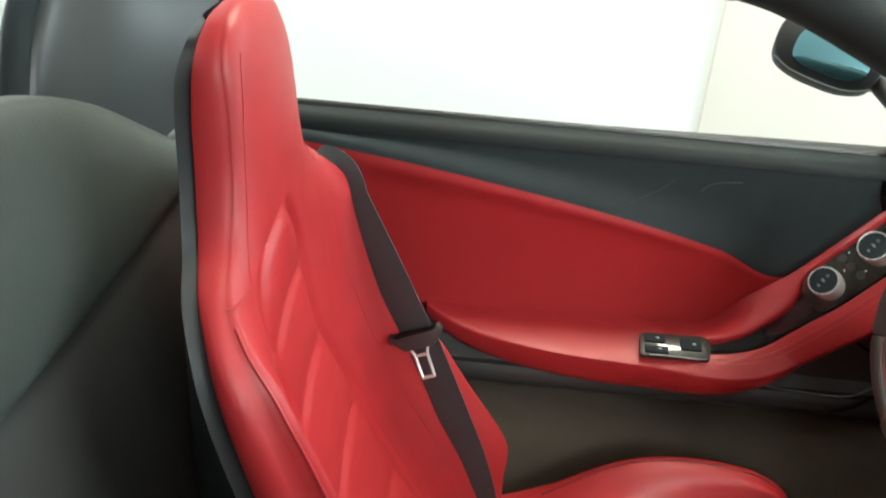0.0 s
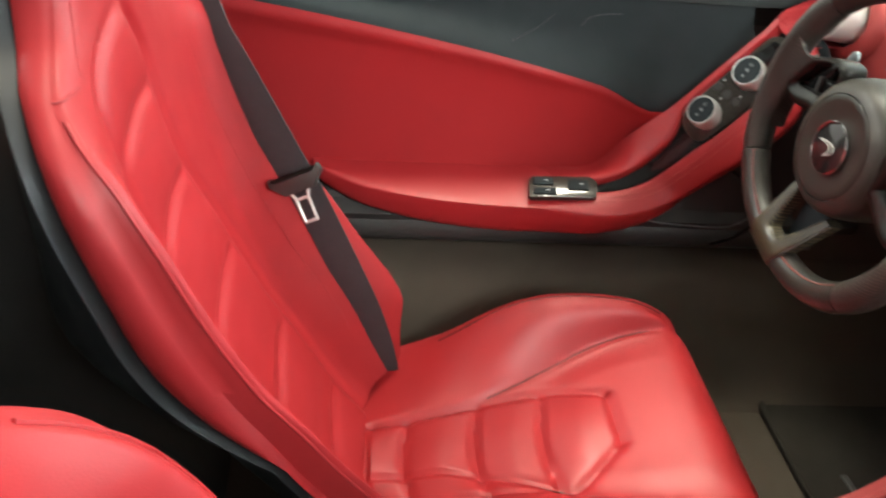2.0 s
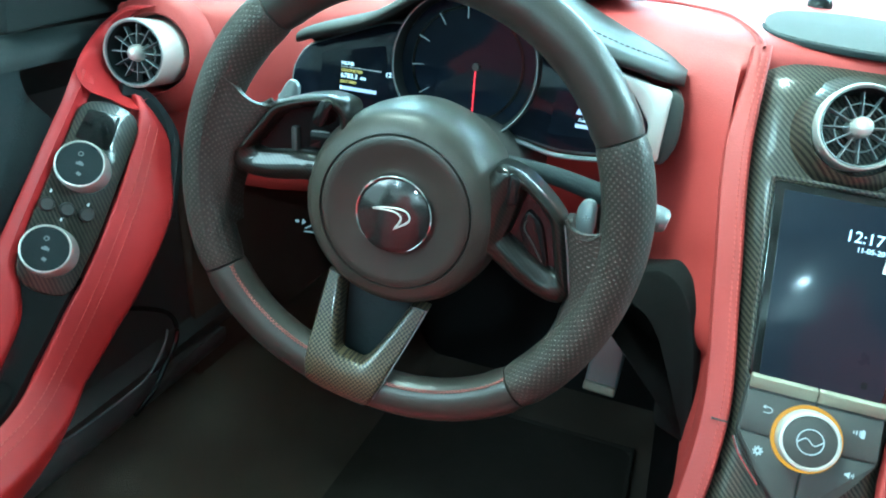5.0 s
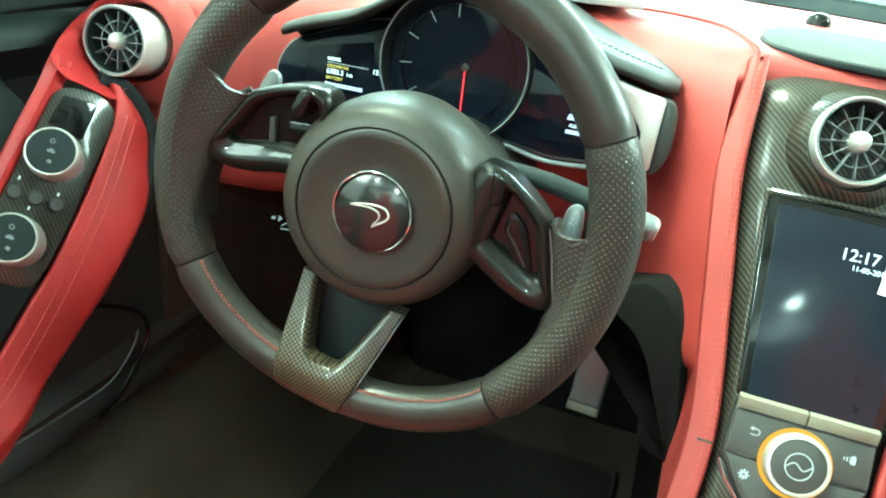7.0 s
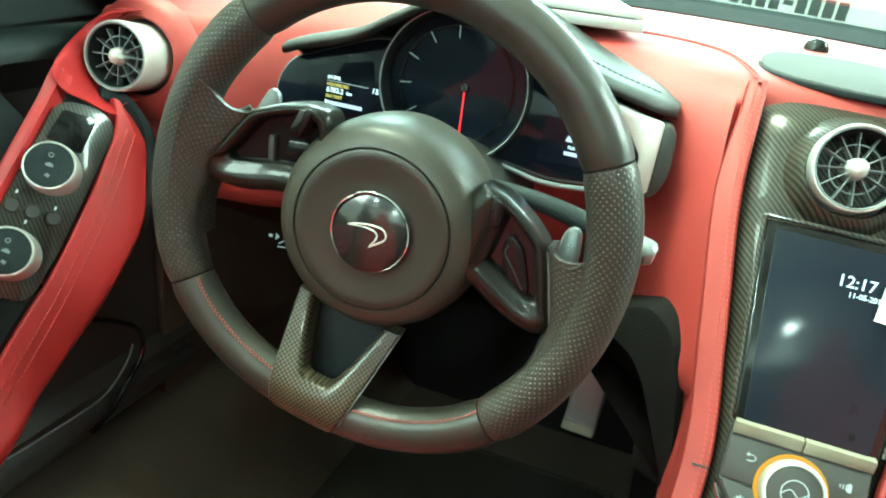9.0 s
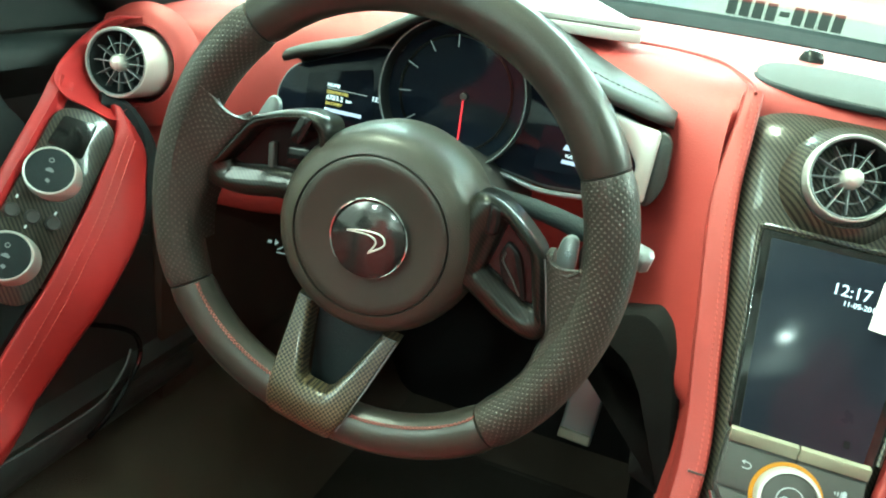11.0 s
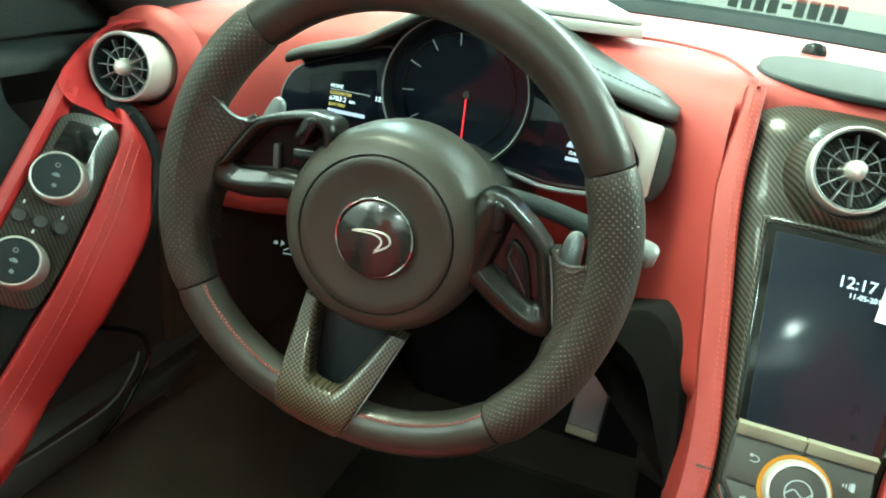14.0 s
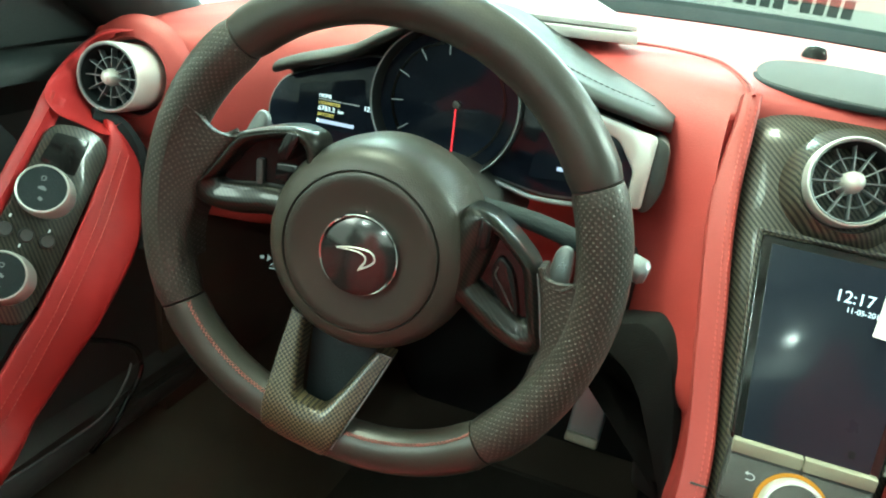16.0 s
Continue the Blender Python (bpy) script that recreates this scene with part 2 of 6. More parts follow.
def graph(pts, x):
    """Height at x of a smooth line through (x, height) pairs."""
    if x <= pts[0][0]:
        return pts[0][1]
    if x >= pts[-1][0]:
        return pts[-1][1]
    for k in range(len(pts) - 1):
        if x <= pts[k + 1][0]:
            (x0, y0), (x1, y1) = pts[k], pts[k + 1]
            m0 = (y1 - (pts[k - 1][1] if k else y0)) / (x1 - (pts[k - 1][0] if k else x0))
            m1 = ((pts[k + 2][1] if k + 2 < len(pts) else y1) - y0) / ((pts[k + 2][0] if k + 2 < len(pts) else x1) - x0)
            f, w = (x - x0) / (x1 - x0), x1 - x0
            return (2 * f ** 3 - 3 * f * f + 1) * y0 + (f ** 3 - 2 * f * f + f) * w * m0 + (3 * f * f - 2 * f ** 3) * y1 + (f ** 3 - f * f) * w * m1


def sheet(rows, ring=False, caps=False, thick=0.0):
    """A surface through rows of points; ring closes each row, caps closes the ends, thick gives it a back."""
    bm = bmesh.new()
    vs = [[bm.verts.new(p) for p in row] for row in rows]
    w = len(rows[0])
    for i in range(len(rows) - 1):
        for j in range(w if ring else w - 1):
            k = (j + 1) % w
            bm.faces.new((vs[i][j], vs[i][k], vs[i + 1][k], vs[i + 1][j]))
    dv = sum((Vector(rows[len(rows) // 2][j + 1]) - Vector(rows[len(rows) // 2][j])).length for j in range(w - 1)) / (w - 1)
    du = sum((Vector(rows[i + 1][w // 2]) - Vector(rows[i][w // 2])).length for i in range(len(rows) - 1)) / max(1, len(rows) - 1)
    uv = bm.loops.layers.uv.new("UVMap")
    n = 0
    bm.faces.ensure_lookup_table()
    for i in range(len(rows) - 1):
        for j in range(w if ring else w - 1):
            for lp, (p, q) in zip(bm.faces[n].loops, ((i, j), (i, j + 1), (i + 1, j + 1), (i + 1, j))):
                lp[uv].uv = (p * du, q * dv)
            n += 1
    if caps:
        bm.faces.new(vs[0][::-1])
        bm.faces.new(vs[-1])
    if thick:
        bmesh.ops.recalc_face_normals(bm, faces=bm.faces)
        bmesh.ops.solidify(bm, geom=bm.faces[:], thickness=thick)
    bmesh.ops.recalc_face_normals(bm, faces=bm.faces)
    return bm


def tube(path, radius, seg=12, ring=False, flat=1.0, up=(0, 0, 1)):
    """A round or flattened bar along a path; radius may be a function of 0..1."""
    rows, n = [], len(path)
    for i, p in enumerate(path):
        a = path[(i - 1) % n] if ring or i else path[0]
        b = path[(i + 1) % n] if ring or i < n - 1 else path[-1]
        d = (Vector(b) - Vector(a)).normalized()
        side = d.cross(Vector(up)).normalized()
        top = side.cross(d)
        r = radius(i / (n - 1)) if callable(radius) else radius
        rows.append([Vector(p) + side * math.cos(t) * r + top * math.sin(t) * r * flat for t in [2 * math.pi * k / seg for k in range(seg)]])
    if ring:
        rows.append(rows[0])
        bm = sheet(rows, ring=True)
        bmesh.ops.remove_doubles(bm, verts=bm.verts, dist=1e-6)
        return bm
    return sheet(rows, ring=True, caps=True)


def lathe(profile, seg=40, m=Matrix()):
    """Turned about local z: profile of (radius, height)."""
    rows = [[m @ Vector((max(r, 1e-5) * math.cos(2 * math.pi * k / seg), max(r, 1e-5) * math.sin(2 * math.pi * k / seg), h)) for k in range(seg)] for r, h in profile]
    bm = sheet(rows, ring=True)
    bmesh.ops.remove_doubles(bm, verts=bm.verts, dist=2e-5)
    return bm


def plate(outline, thick, m=Matrix(), bevel=0.001, round_by=0.0):
    """A flat plate with the outline in local xy, from z = 0 down by thick; round_by rounds its corners."""
    pts = [Vector((*p, 0)) for p in outline]
    if round_by:
        soft = []
        for i, p in enumerate(pts):
            a, b = pts[i - 1] - p, pts[(i + 1) % len(pts)] - p
            ra, rb = min(round_by, a.length * 0.48), min(round_by, b.length * 0.48)
            p0, p2 = p + a.normalized() * ra, p + b.normalized() * rb
            soft += [p0 * (1 - f) ** 2 + p * 2 * f * (1 - f) + p2 * f * f for f in (0, 0.2, 0.4, 0.6, 0.8, 1)]
        pts = soft
    bm = bmesh.new()
    f = bm.faces.new([bm.verts.new(p) for p in pts])
    r = bmesh.ops.extrude_face_region(bm, geom=[f])
    bmesh.ops.translate(bm, verts=[v for v in r["geom"] if isinstance(v, bmesh.types.BMVert)], vec=(0, 0, -thick))
    bmesh.ops.recalc_face_normals(bm, faces=bm.faces)
    if bevel:
        flat = [e for e in bm.edges if len(e.link_faces) == 2 and max(len(g.verts) for g in e.link_faces) == len(pts)]
        bmesh.ops.bevel(bm, geom=flat, offset=bevel, segments=2, affect="EDGES", profile=0.5)
    uv = bm.loops.layers.uv.new("UVMap")
    for g in bm.faces:
        for lp in g.loops:
            lp[uv].uv = lp.vert.co.xy
    bm.transform(m)
    bmesh.ops.recalc_face_normals(bm, faces=bm.faces)
    return bm


def box(sx, sy, sz, m=Matrix(), bevel=0.003):
    bm = bmesh.new()
    bmesh.ops.create_cube(bm, size=1)
    bm.transform(Matrix.Diagonal((sx, sy, sz, 1)))
    if bevel:
        bmesh.ops.bevel(bm, geom=bm.edges[:], offset=bevel, segments=3, affect="EDGES", profile=0.5)
    bm.transform(m)
    return bm


def join(*bms):
    a = bms[0]
    for b in bms[1:]:
        me = bpy.data.meshes.new("tmp")
        b.to_mesh(me)
        a.from_mesh(me)
        bpy.data.meshes.remove(me)
        b.free()
    return a


BASE = {}


def thing(name, loc, label, category, group="", kind=""):
    ob = new(name)
    ob.empty_display_size = 0.05
    m = loc if isinstance(loc, Matrix) else Matrix.Translation(loc)
    ob.matrix_basis = m
    BASE[ob.name] = m.inverted()
    return tagged(ob, label, category, group, kind)


def part(name, bm, mat, parent, label="", smooth=True):
    """One mesh object under a thing or a part, built in world coordinates."""
    bm.transform(BASE[parent.name])
    me = bpy.data.meshes.new(name)
    bm.to_mesh(me)
    bm.free()
    me.materials.append(mat)
    if smooth:
        me.shade_smooth()
        me.set_sharp_from_angle(angle=radians(42))
    ob = new(name, me)
    ob.parent = parent
    BASE[ob.name] = BASE[parent.name]
    return tagged(ob, label) if label else ob


def structure(name, bm, mat, label, category, kind="structure"):
    me = bpy.data.meshes.new(name)
    bm.to_mesh(me)
    bm.free()
    me.materials.append(mat)
    me.shade_smooth()
    me.set_sharp_from_angle(angle=radians(42))
    ob = new(name, me)
    BASE[ob.name] = Matrix()
    return tagged(ob, label, category, "", kind)


def frame_at(origin, x, z):
    """A pose with local x along x and local z along z."""
    z = Vector(z).normalized()
    x = Vector(x)
    x = (x - x.dot(z) * z).normalized()
    y = z.cross(x)
    return Matrix.Translation(origin) @ Matrix((x, y, z)).transposed().to_4x4()


def lettering(text, size, m, depth=0.0003, align="LEFT"):
    """Raised lettering in the built-in font as a bmesh."""
    cu = bpy.data.curves.new("lettering", "FONT")
    cu.body, cu.size, cu.extrude, cu.align_x, cu.align_y = text, size, depth, align, "CENTER"
    ob = bpy.data.objects.new("lettering", cu)
    me = bpy.data.meshes.new_from_object(ob)
    bm = bmesh.new()
    bm.from_mesh(me)
    bm.transform(m)
    bpy.data.objects.remove(ob)
    bpy.data.meshes.remove(me)
    bpy.data.curves.remove(cu)
    return bm


def stitches(path, step=0.006, size=0.0009, offset=0.0):
    """A row of thread stitches along a path, as one mesh."""
    pts = [Vector(p) for p in path]
    bm, run = bmesh.new(), 0.0
    for a, b in zip(pts, pts[1:]):
        d = b - a
        ln = d.length
        while run < ln:
            p = a + d * (run / ln)
            m = frame_at(p, d, (0.3, -0.6, 0.7))
            bmesh.ops.create_cube(bm, size=1, matrix=m @ Matrix.Diagonal((step * 0.62, size, size, 1)))
            run += step
        run -= ln
    return bm

# ---- showroom round the car ----
structure("floor", box(9, 11, 0.1, pose(0, 1, -0.30), 0), FLOOR_TILE, "grey polished showroom floor", "floor")
structure("wall_west", box(0.1, 11, 3.2, pose(-2.6, 1, 1.3), 0), WHITE_WALL, "plain white painted showroom wall", "wall")
for y, mat, label in ((-2.035, WHITE_WALL, "flat white wall panel with a fine edge"), (1.20, CREAM_WALL, "flat cream wall panel with a fine edge")):
    structure("wall_panel", box(0.03, 1.6, 3.15, pose(-2.545, y, 1.3), 0.004), mat, label, "wall panel")
# East and south walls are added out of view; their tones steer bounce light.
structure("unseen_wall_east", box(0.1, 11, 3.2, pose(4.4, 1, 1.3), 0), UNSEEN_WALL, "added unseen wall, grey to cut light from the side", "wall")
structure("wall_north", box(7.2, 0.1, 3.2, pose(0.9, 6.5, 1.3), 0), WHITE_WALL, "plain white painted showroom wall", "wall")
structure("unseen_wall_south", box(7.2, 0.1, 3.2, pose(0.9, -4.5, 1.3), 0), WHITE_WALL, "plain white painted showroom wall", "wall")
structure("ceiling", box(9, 11, 0.1, pose(0, 1, 2.95), 0), CEILING, "plain pale showroom ceiling", "ceiling")

# ---- cabin shell ----


def door_x(y):
    return 0.05 * (y + 0.2)


structure("footwell_floor", box(1.36, 2.0, 0.04, pose(0.0, -0.1, 0.01), 0.005), CARPET, "black-brown carpeted cabin floor", "floor")

# carpeted side sill that rises from the floor to the door
rows = []
for y in [-0.85 + 1.55 * i / 30 for i in range(31)]:
    d = door_x(y)
    rows.append([(x + d, y, z) for x, z in ((-0.40 - 0.06, 0.03), (-0.485, 0.05), (-0.52, 0.12), (-0.545, 0.185), (-0.575, 0.218), (-0.62, 0.232), (-0.66, 0.236))])
structure("side_sill", sheet([curve(r, 20) for r in rows]), CARPET, "dark carpeted side sill below the door", "sill")

# ---- driver's door ----
door = thing("driver_door", (-0.66, -0.25, 0.26), "closed car door with red leather armrest and dark upper trim", "car door")


def sill_z(y):
    return 0.6365 - 0.018 * y


def seam_z(y):
    return graph([(-0.8, 0.628), (-0.67, 0.613), (-0.485, 0.583), (-0.276, 0.541), (-0.13, 0.502), (-0.018, 0.466), (0.156, 0.637), (0.3, 0.64)], y) if y < -0.018 else 0.466 + min(y + 0.018, 0.16) * 0.98


ys = [-0.86 + 1.14 * i / 50 for i in range(51)]
rows = [[(x + door_x(y), y, sill_z(y) + z) for x, z in ((-0.715, -0.06), (-0.712, -0.006), (-0.704, 0.0), (-0.692, -0.001), (-0.684, -0.005), (-0.6785, -0.012), (-0.6765, -0.022))] for y in ys]
part("sill_trim", sheet([curve(r, 18) for r in rows]), DOOR_TRIM, door, "dark grey padded window sill")
part("window_seal", tube([(-0.716 + door_x(y), y, sill_z(y) + 0.001) for y in ys], 0.0055, 8), PLASTIC, door, "black rubber window seal")
rows = []
for y in [-0.86 + 0.94 * i / 44 for i in range(45)]:
    z0, z1, d = seam_z(y), sill_z(y) - 0.019, door_x(y)
    rows.append([(-0.678 + d, y, z1), (-0.679 + d, y, z1 - 0.01), (-0.673 + d, y, z0 * 0.5 + z1 * 0.5), (-0.650 + d, y, z0 + 0.01), (-0.648 + 0.0056 * min(1.0, max(0.0, (-0.03 - y) / 0.22)) + d, y, z0 - 0.002)])
part("upper_panel", sheet([curve(r, 14) for r in rows]), SUEDE, door, "dark suede upper door panel")
rows = []
for y in [-0.8 + 0.792 * i / 40 for i in range(41)]:
    z0, d = seam_z(y), door_x(y)
    z1 = 0.335 if y < -0.06 else 0.335 + (y + 0.06) * 0.95
    z1 = min(z1, z0 - 0.004)
    lip = 0.4 * min(1.0, max(0.0, (-0.03 - y) / 0.22))
    rows.append([(-0.646 + 0.012 * lip + d, y, z0), (-0.646 + 0.016 * lip + d, y, z0 - 0.012 * (z0 - z1) / 0.2), (-0.649 + 0.005 * lip + d, y, z0 * 0.84 + z1 * 0.16), (-0.653 + d, y, z0 * 0.6 + z1 * 0.4), (-0.655 + d, y, z0 * 0.3 + z1 * 0.7), (-0.655 + d, y, z1)])
part("crease", tube(curve([(-0.6575 + door_x(y), y, z) for y, z in ((-0.262, 0.556), (-0.243, 0.569), (-0.225, 0.580), (-0.212, 0.592), (-0.205, 0.598))], 24), 0.00035, 6), HOOP, door, "faint pale scuff")
part("crease", tube(curve([(-0.6575 + door_x(y), y, z) for y, z in ((-0.167, 0.583), (-0.159, 0.593), (-0.147, 0.598), (-0.130, 0.6005), (-0.113, 0.6015))], 24), 0.0005, 6), HOOP, door, "faint pale scuff")
part("insert", sheet([curve(r, 22) for r in rows]), RED, door, "red leather door insert")
part("outer_skin", box(0.03, 1.25, 0.42, pose(-0.735, -0.22, 0.43, 0, 0, -2.9), 0.01), PLASTIC, door)
part("lower_panel", sheet([[(-0.64 + door_x(y), y, 0.33), (-0.60 + door_x(y), y, 0.30), (-0.612 + door_x(y), y, 0.27), (-0.635 + door_x(y), y, 0.25)] for y in [-0.8 + 1.1 * i / 20 for i in range(21)]]), PLASTIC, door, "black plastic lower door panel")

# rising rail: a frame with a along the rise, b across, h outward
RO, RA = Vector((-0.596, 0.037, 0.511)), Vector((0, 0.65, 0.76)).normalized()
RN = Vector((0.8, -0.45, 0.35))
RN = (RN - RN.dot(RA) * RA).normalized()
RC = RA.cross(RN)


def rail(a, b, h):
    return RO + RA * a + RC * b + RN * h


RAIL = Matrix.Translation(RO) @ Matrix((RA, RC, RN)).transposed().to_4x4()


# armrest and rails: level at the rear, then bending up along the rise
BEND_A, BEND_R = -0.14, 0.12
BEND_L = BEND_R * math.acos(RA.y)


def rail_path(a, b, h):
    """Like rail(), but below BEND_A the line bends level and runs back along the door."""
    if a >= BEND_A:
        return rail(a, b, h)
    top = math.acos(RA.y)
    back = min(BEND_A - a, BEND_L)
    phi = top - back / BEND_R
    p = RO + RA * BEND_A + Vector((0, BEND_R * (math.sin(phi) - math.sin(top)), BEND_R * (math.cos(top) - math.cos(phi))))
    rest = max(0.0, BEND_A - a - BEND_L)
    p += Vector((-0.05 * rest, -rest, 0))
    f = (phi / top) ** 1.3 if phi > 0 else 0.0
    bv = (Vector((0.94, 0, -0.34)) * (1 - f) + RC * f).normalized()
    hv = Vector((0.34, 0, 0.94)) * (1 - f) + RN * f
    hv = (hv - hv.dot(bv) * bv).normalized()
    return p + bv * b + hv * h


def strip(stations, n, under=0.004):
    """A padded strip along the rail: position, slot edge, its height, front edge, its height, depth of the front face."""
    rows = []
    for a, b0, h0, b1, h1, d in stations:
        m = (b0 + b1) / 2
        q = [(b0 + under, h0 - min(0.03, d)), (b0, h0 - 0.005), (b0 + 0.0035, h0), (m, (h0 + h1) / 2 + 0.002), (b1 - 0.008, h1 + 0.001), (b1 - 0.001, h1 - 0.004), (b1 + 0.0035, h1 - d * 0.5), (b1 + 0.0005, h1 - d * 0.88), (b1 - min(0.022, (b1 - b0) * 0.5), h1 - d)]
        rows.append((a, q))
    lines = [curve([(a, q[k][0], q[k][1]) for a, q in rows], n) for k in range(9)]
    return sheet([curve([rail_path(*p) for p in ring], 30) for ring in zip(*lines)], ring=True, caps=True)


part("armrest", strip([(-0.644, -0.064, -0.022, -0.034, -0.013, 0.020), (-0.62, -0.064, -0.022, -0.016, -0.011, 0.032), (-0.57, -0.064, -0.022, 0.007, -0.012, 0.044), (-0.50, -0.064, -0.022, 0.023, -0.0125, 0.054), (-0.43, -0.064, -0.022, 0.032, -0.013, 0.060), (-0.35, -0.064, -0.022, 0.037, -0.0135, 0.063), (-0.305, -0.046, -0.013, 0.040, -0.011, 0.061), (-0.268, -0.012, -0.008, 0.046, -0.009, 0.056), (-0.235, 0.008, -0.004, 0.051, -0.007, 0.052), (-0.20, 0.018, 0.0, 0.060, -0.005, 0.046), (-0.16, 0.025, 0.003, 0.069, -0.003, 0.044), (-0.12, 0.029, 0.005, 0.076, -0.002, 0.043), (-0.08, 0.032, 0.006, 0.082, 0.001, 0.044),
      (-0.04, 0.036, 0.006, 0.088, 0.004, 0.046), (0.03, 0.037, 0.005, 0.091, 0.002, 0.046), (0.075, 0.034, 0.003, 0.077, -0.005, 0.038), (0.100, 0.031, 0.001, 0.0660, -0.007, 0.034), (0.115, 0.025, -0.001, 0.048, -0.008, 0.03), (0.123, 0.020, -0.004, 0.034, -0.010, 0.028)], 110), RED, door, "padded red leather armrest rising to the air vent")
part("outer_rail", strip([(-0.36, -0.060, -0.034, -0.004, -0.030, 0.02), (-0.31, -0.060, -0.028, -0.006, -0.020, 0.02), (-0.27, -0.060, -0.021, -0.010, -0.009, 0.02), (-0.235, -0.064, -0.024, -0.009, -0.003, 0.025), (-0.20, -0.058, -0.022, -0.003, 0.0, 0.03), (-0.14, -0.048, -0.016, 0.003, 0.001, 0.03), (-0.10, -0.042, -0.009, 0.003, 0.002, 0.03), (-0.075, -0.038, -0.005, -0.006, 0.002, 0.03), (-0.05, -0.036, -0.002, -0.018, 0.002, 0.016), (0.0, -0.035, 0.0, -0.0195, 0.003, 0.012), (0.06, -0.034, 0.002, -0.019, 0.003, 0.012), (0.09, -0.033, 0.001, -0.018, 0.002, 0.012), (0.110, -0.034, 0.002, -0.018, 0.003, 0.012), (0.122, -0.033, -0.003, -0.018, -0.003, 0.010)], 80, 0.008), RED, door, "red leather outer rail")
for off in (0.0, 0.008):
    part("stitching", stitches([rail_path(a, off + graph([(-0.235, 0.018), (-0.20, 0.029), (-0.16, 0.037), (-0.12, 0.042), (-0.06, 0.046), (-0.02, 0.047), (0.03, 0.047), (0.10, 0.041)], a), graph([(-0.235, -0.0045), (-0.20, -0.0003), (-0.16, 0.0027), (-0.12, 0.0045), (-0.08, 0.0062), (-0.04, 0.0075), (0.03, 0.0055), (0.10, 0.001)], a) + 0.0016 - off * 0.08) for a in [-0.23 + 0.33 * i / 60 for i in range(61)]], 0.0045, 0.0007), THREAD, door)
# Dark tube stands in for the shade in the gap along the rail.
part("rail_gap", tube(curve([rail(a, b, -0.022) for a, b in ((0.124, 0.012), (0.128, 0.030), (0.121, 0.050), (0.104, 0.070), (0.078, 0.082), (0.03, 0.094))], 40), 0.0085, 8), SUEDE, door, "dark strip for the shaded gap beside the rail")
part("grip_recess", strip([(-0.26, -0.022, -0.022, 0.02, -0.016, 0.008), (-0.22, -0.022, -0.012, 0.02, -0.010, 0.008), (-0.18, -0.022, -0.008, 0.025, -0.006, 0.008), (-0.12, -0.025, -0.005, 0.035, -0.004, 0.008), (-0.05, -0.028, -0.004, 0.045, -0.003, 0.008)], 30), SPOKE_BLACK, door, "black door pull recess")
panel = part("control_panel", plate([(-0.074, 0.000), (-0.070, 0.030), (-0.02, 0.0345), (0.098, 0.033), (0.107, 0.012), (0.096, -0.020), (-0.02, -0.022), (-0.062, -0.019)], 0.02, RAIL @ pose(0, 0, 0.004), 0.0015, 0.014), CARBON_DOOR, door, "lacquered carbon fibre climate panel")
part("dark_window", plate([(0.062, -0.015), (0.062, 0.015), (0.096, 0.014), (0.090, -0.013)], 0.002, RAIL @ pose(0, 0, 0.0055), 0.0004, 0.003), GLOSS, panel, "small gloss black window")
for a, icon in ((0.041, 0), (-0.036, 1)):
    m = RAIL @ pose(a - 0.001, 0.000, 0.0050, 27)
    knob = part("knob", lathe([(0.0222, -0.018), (0.0216, 0.000), (0.0212, 0.007), (0.0206, 0.0122), (0.0200, 0.0134), (0.0190, 0.0136), (0.0186, 0.0124)], 44, m), SILVER, panel, "satin silver climate knob")
    part("knob_face", lathe([(0.0188, 0.010), (0.0186, 0.0126), (0.017, 0.0130), (0, 0.0130)], 40, m), SUEDE, knob, "black knob face")
    icons = [lathe([(0.0022, 0), (0.0022, 0.0003), (0.0014, 0.0003), (0.0014, 0)], 12, m @ pose(0.0085, -0.002, 0.0131)), box(0.0022, 0.0062, 0.0003, m @ pose(0.0, 0.0, 0.0132), 0), box(0.0012, 0.0030, 0.0003, m @ pose(0.0016, 0.0, 0.0132), 0), box(0.0028, 0.0034, 0.0003, m @ pose(-0.0085, 0.002, 0.0132, 0, 0, 20), 0)]
    part("icon", join(*icons), GLOW_MARK, knob)
for b in (-0.0155, 0.001, 0.0175):
    part("button", lathe([(0.0062, 0), (0.006, 0.0035), (0.005, 0.0045), (0, 0.004)], 20, RAIL @ pose(0.001 + b * 0.1, b, 0.0035)), PLASTIC, panel)
for k, b in enumerate((-0.016, 0.0, 0.016)):
    part("icon", box(0.003, 0.0014, 0.0005, RAIL @ pose(0.0115 - 0.02 * (k % 2), b, 0.0046), 0), LIT_ICON, panel)

# window switches on the armrest
SW = frame_at((-0.592, -0.176, 0.3585), (0.10, 1, 0.05), (0.28, -0.05, 1))
switches = part("switch_panel", plate([(-0.050, -0.022), (0.050, -0.018), (0.054, 0.012), (0.044, 0.024), (-0.044, 0.022), (-0.049, 0.016)], 0.008, SW @ pose(0, 0, 0.0035), 0.001, 0.005), CARBON_DOOR, door, "lacquered dark window switch panel")
for x, y, sx, sy in ((-0.028, 0.010, 0.030, 0.014), (-0.026, -0.010, 0.034, 0.012), (0.024, 0.004, 0.030, 0.020)):
    key = part("switch", box(sx, sy, 0.006, SW @ pose(x, y, 0.0040, 4), 0.0018), SUEDE, switches, "black switch")
    part("icon", box(0.005, 0.0016, 0.0004, SW @ pose(x + 0.004, y, 0.0078, 4), 0), LIT_ICON, key)
part("trim_strip", box(0.082, 0.0014, 0.0016, SW @ pose(0.004, -0.0200, 0.0040), 0.0005), GREY_SILVER, switches, "bright trim strip")

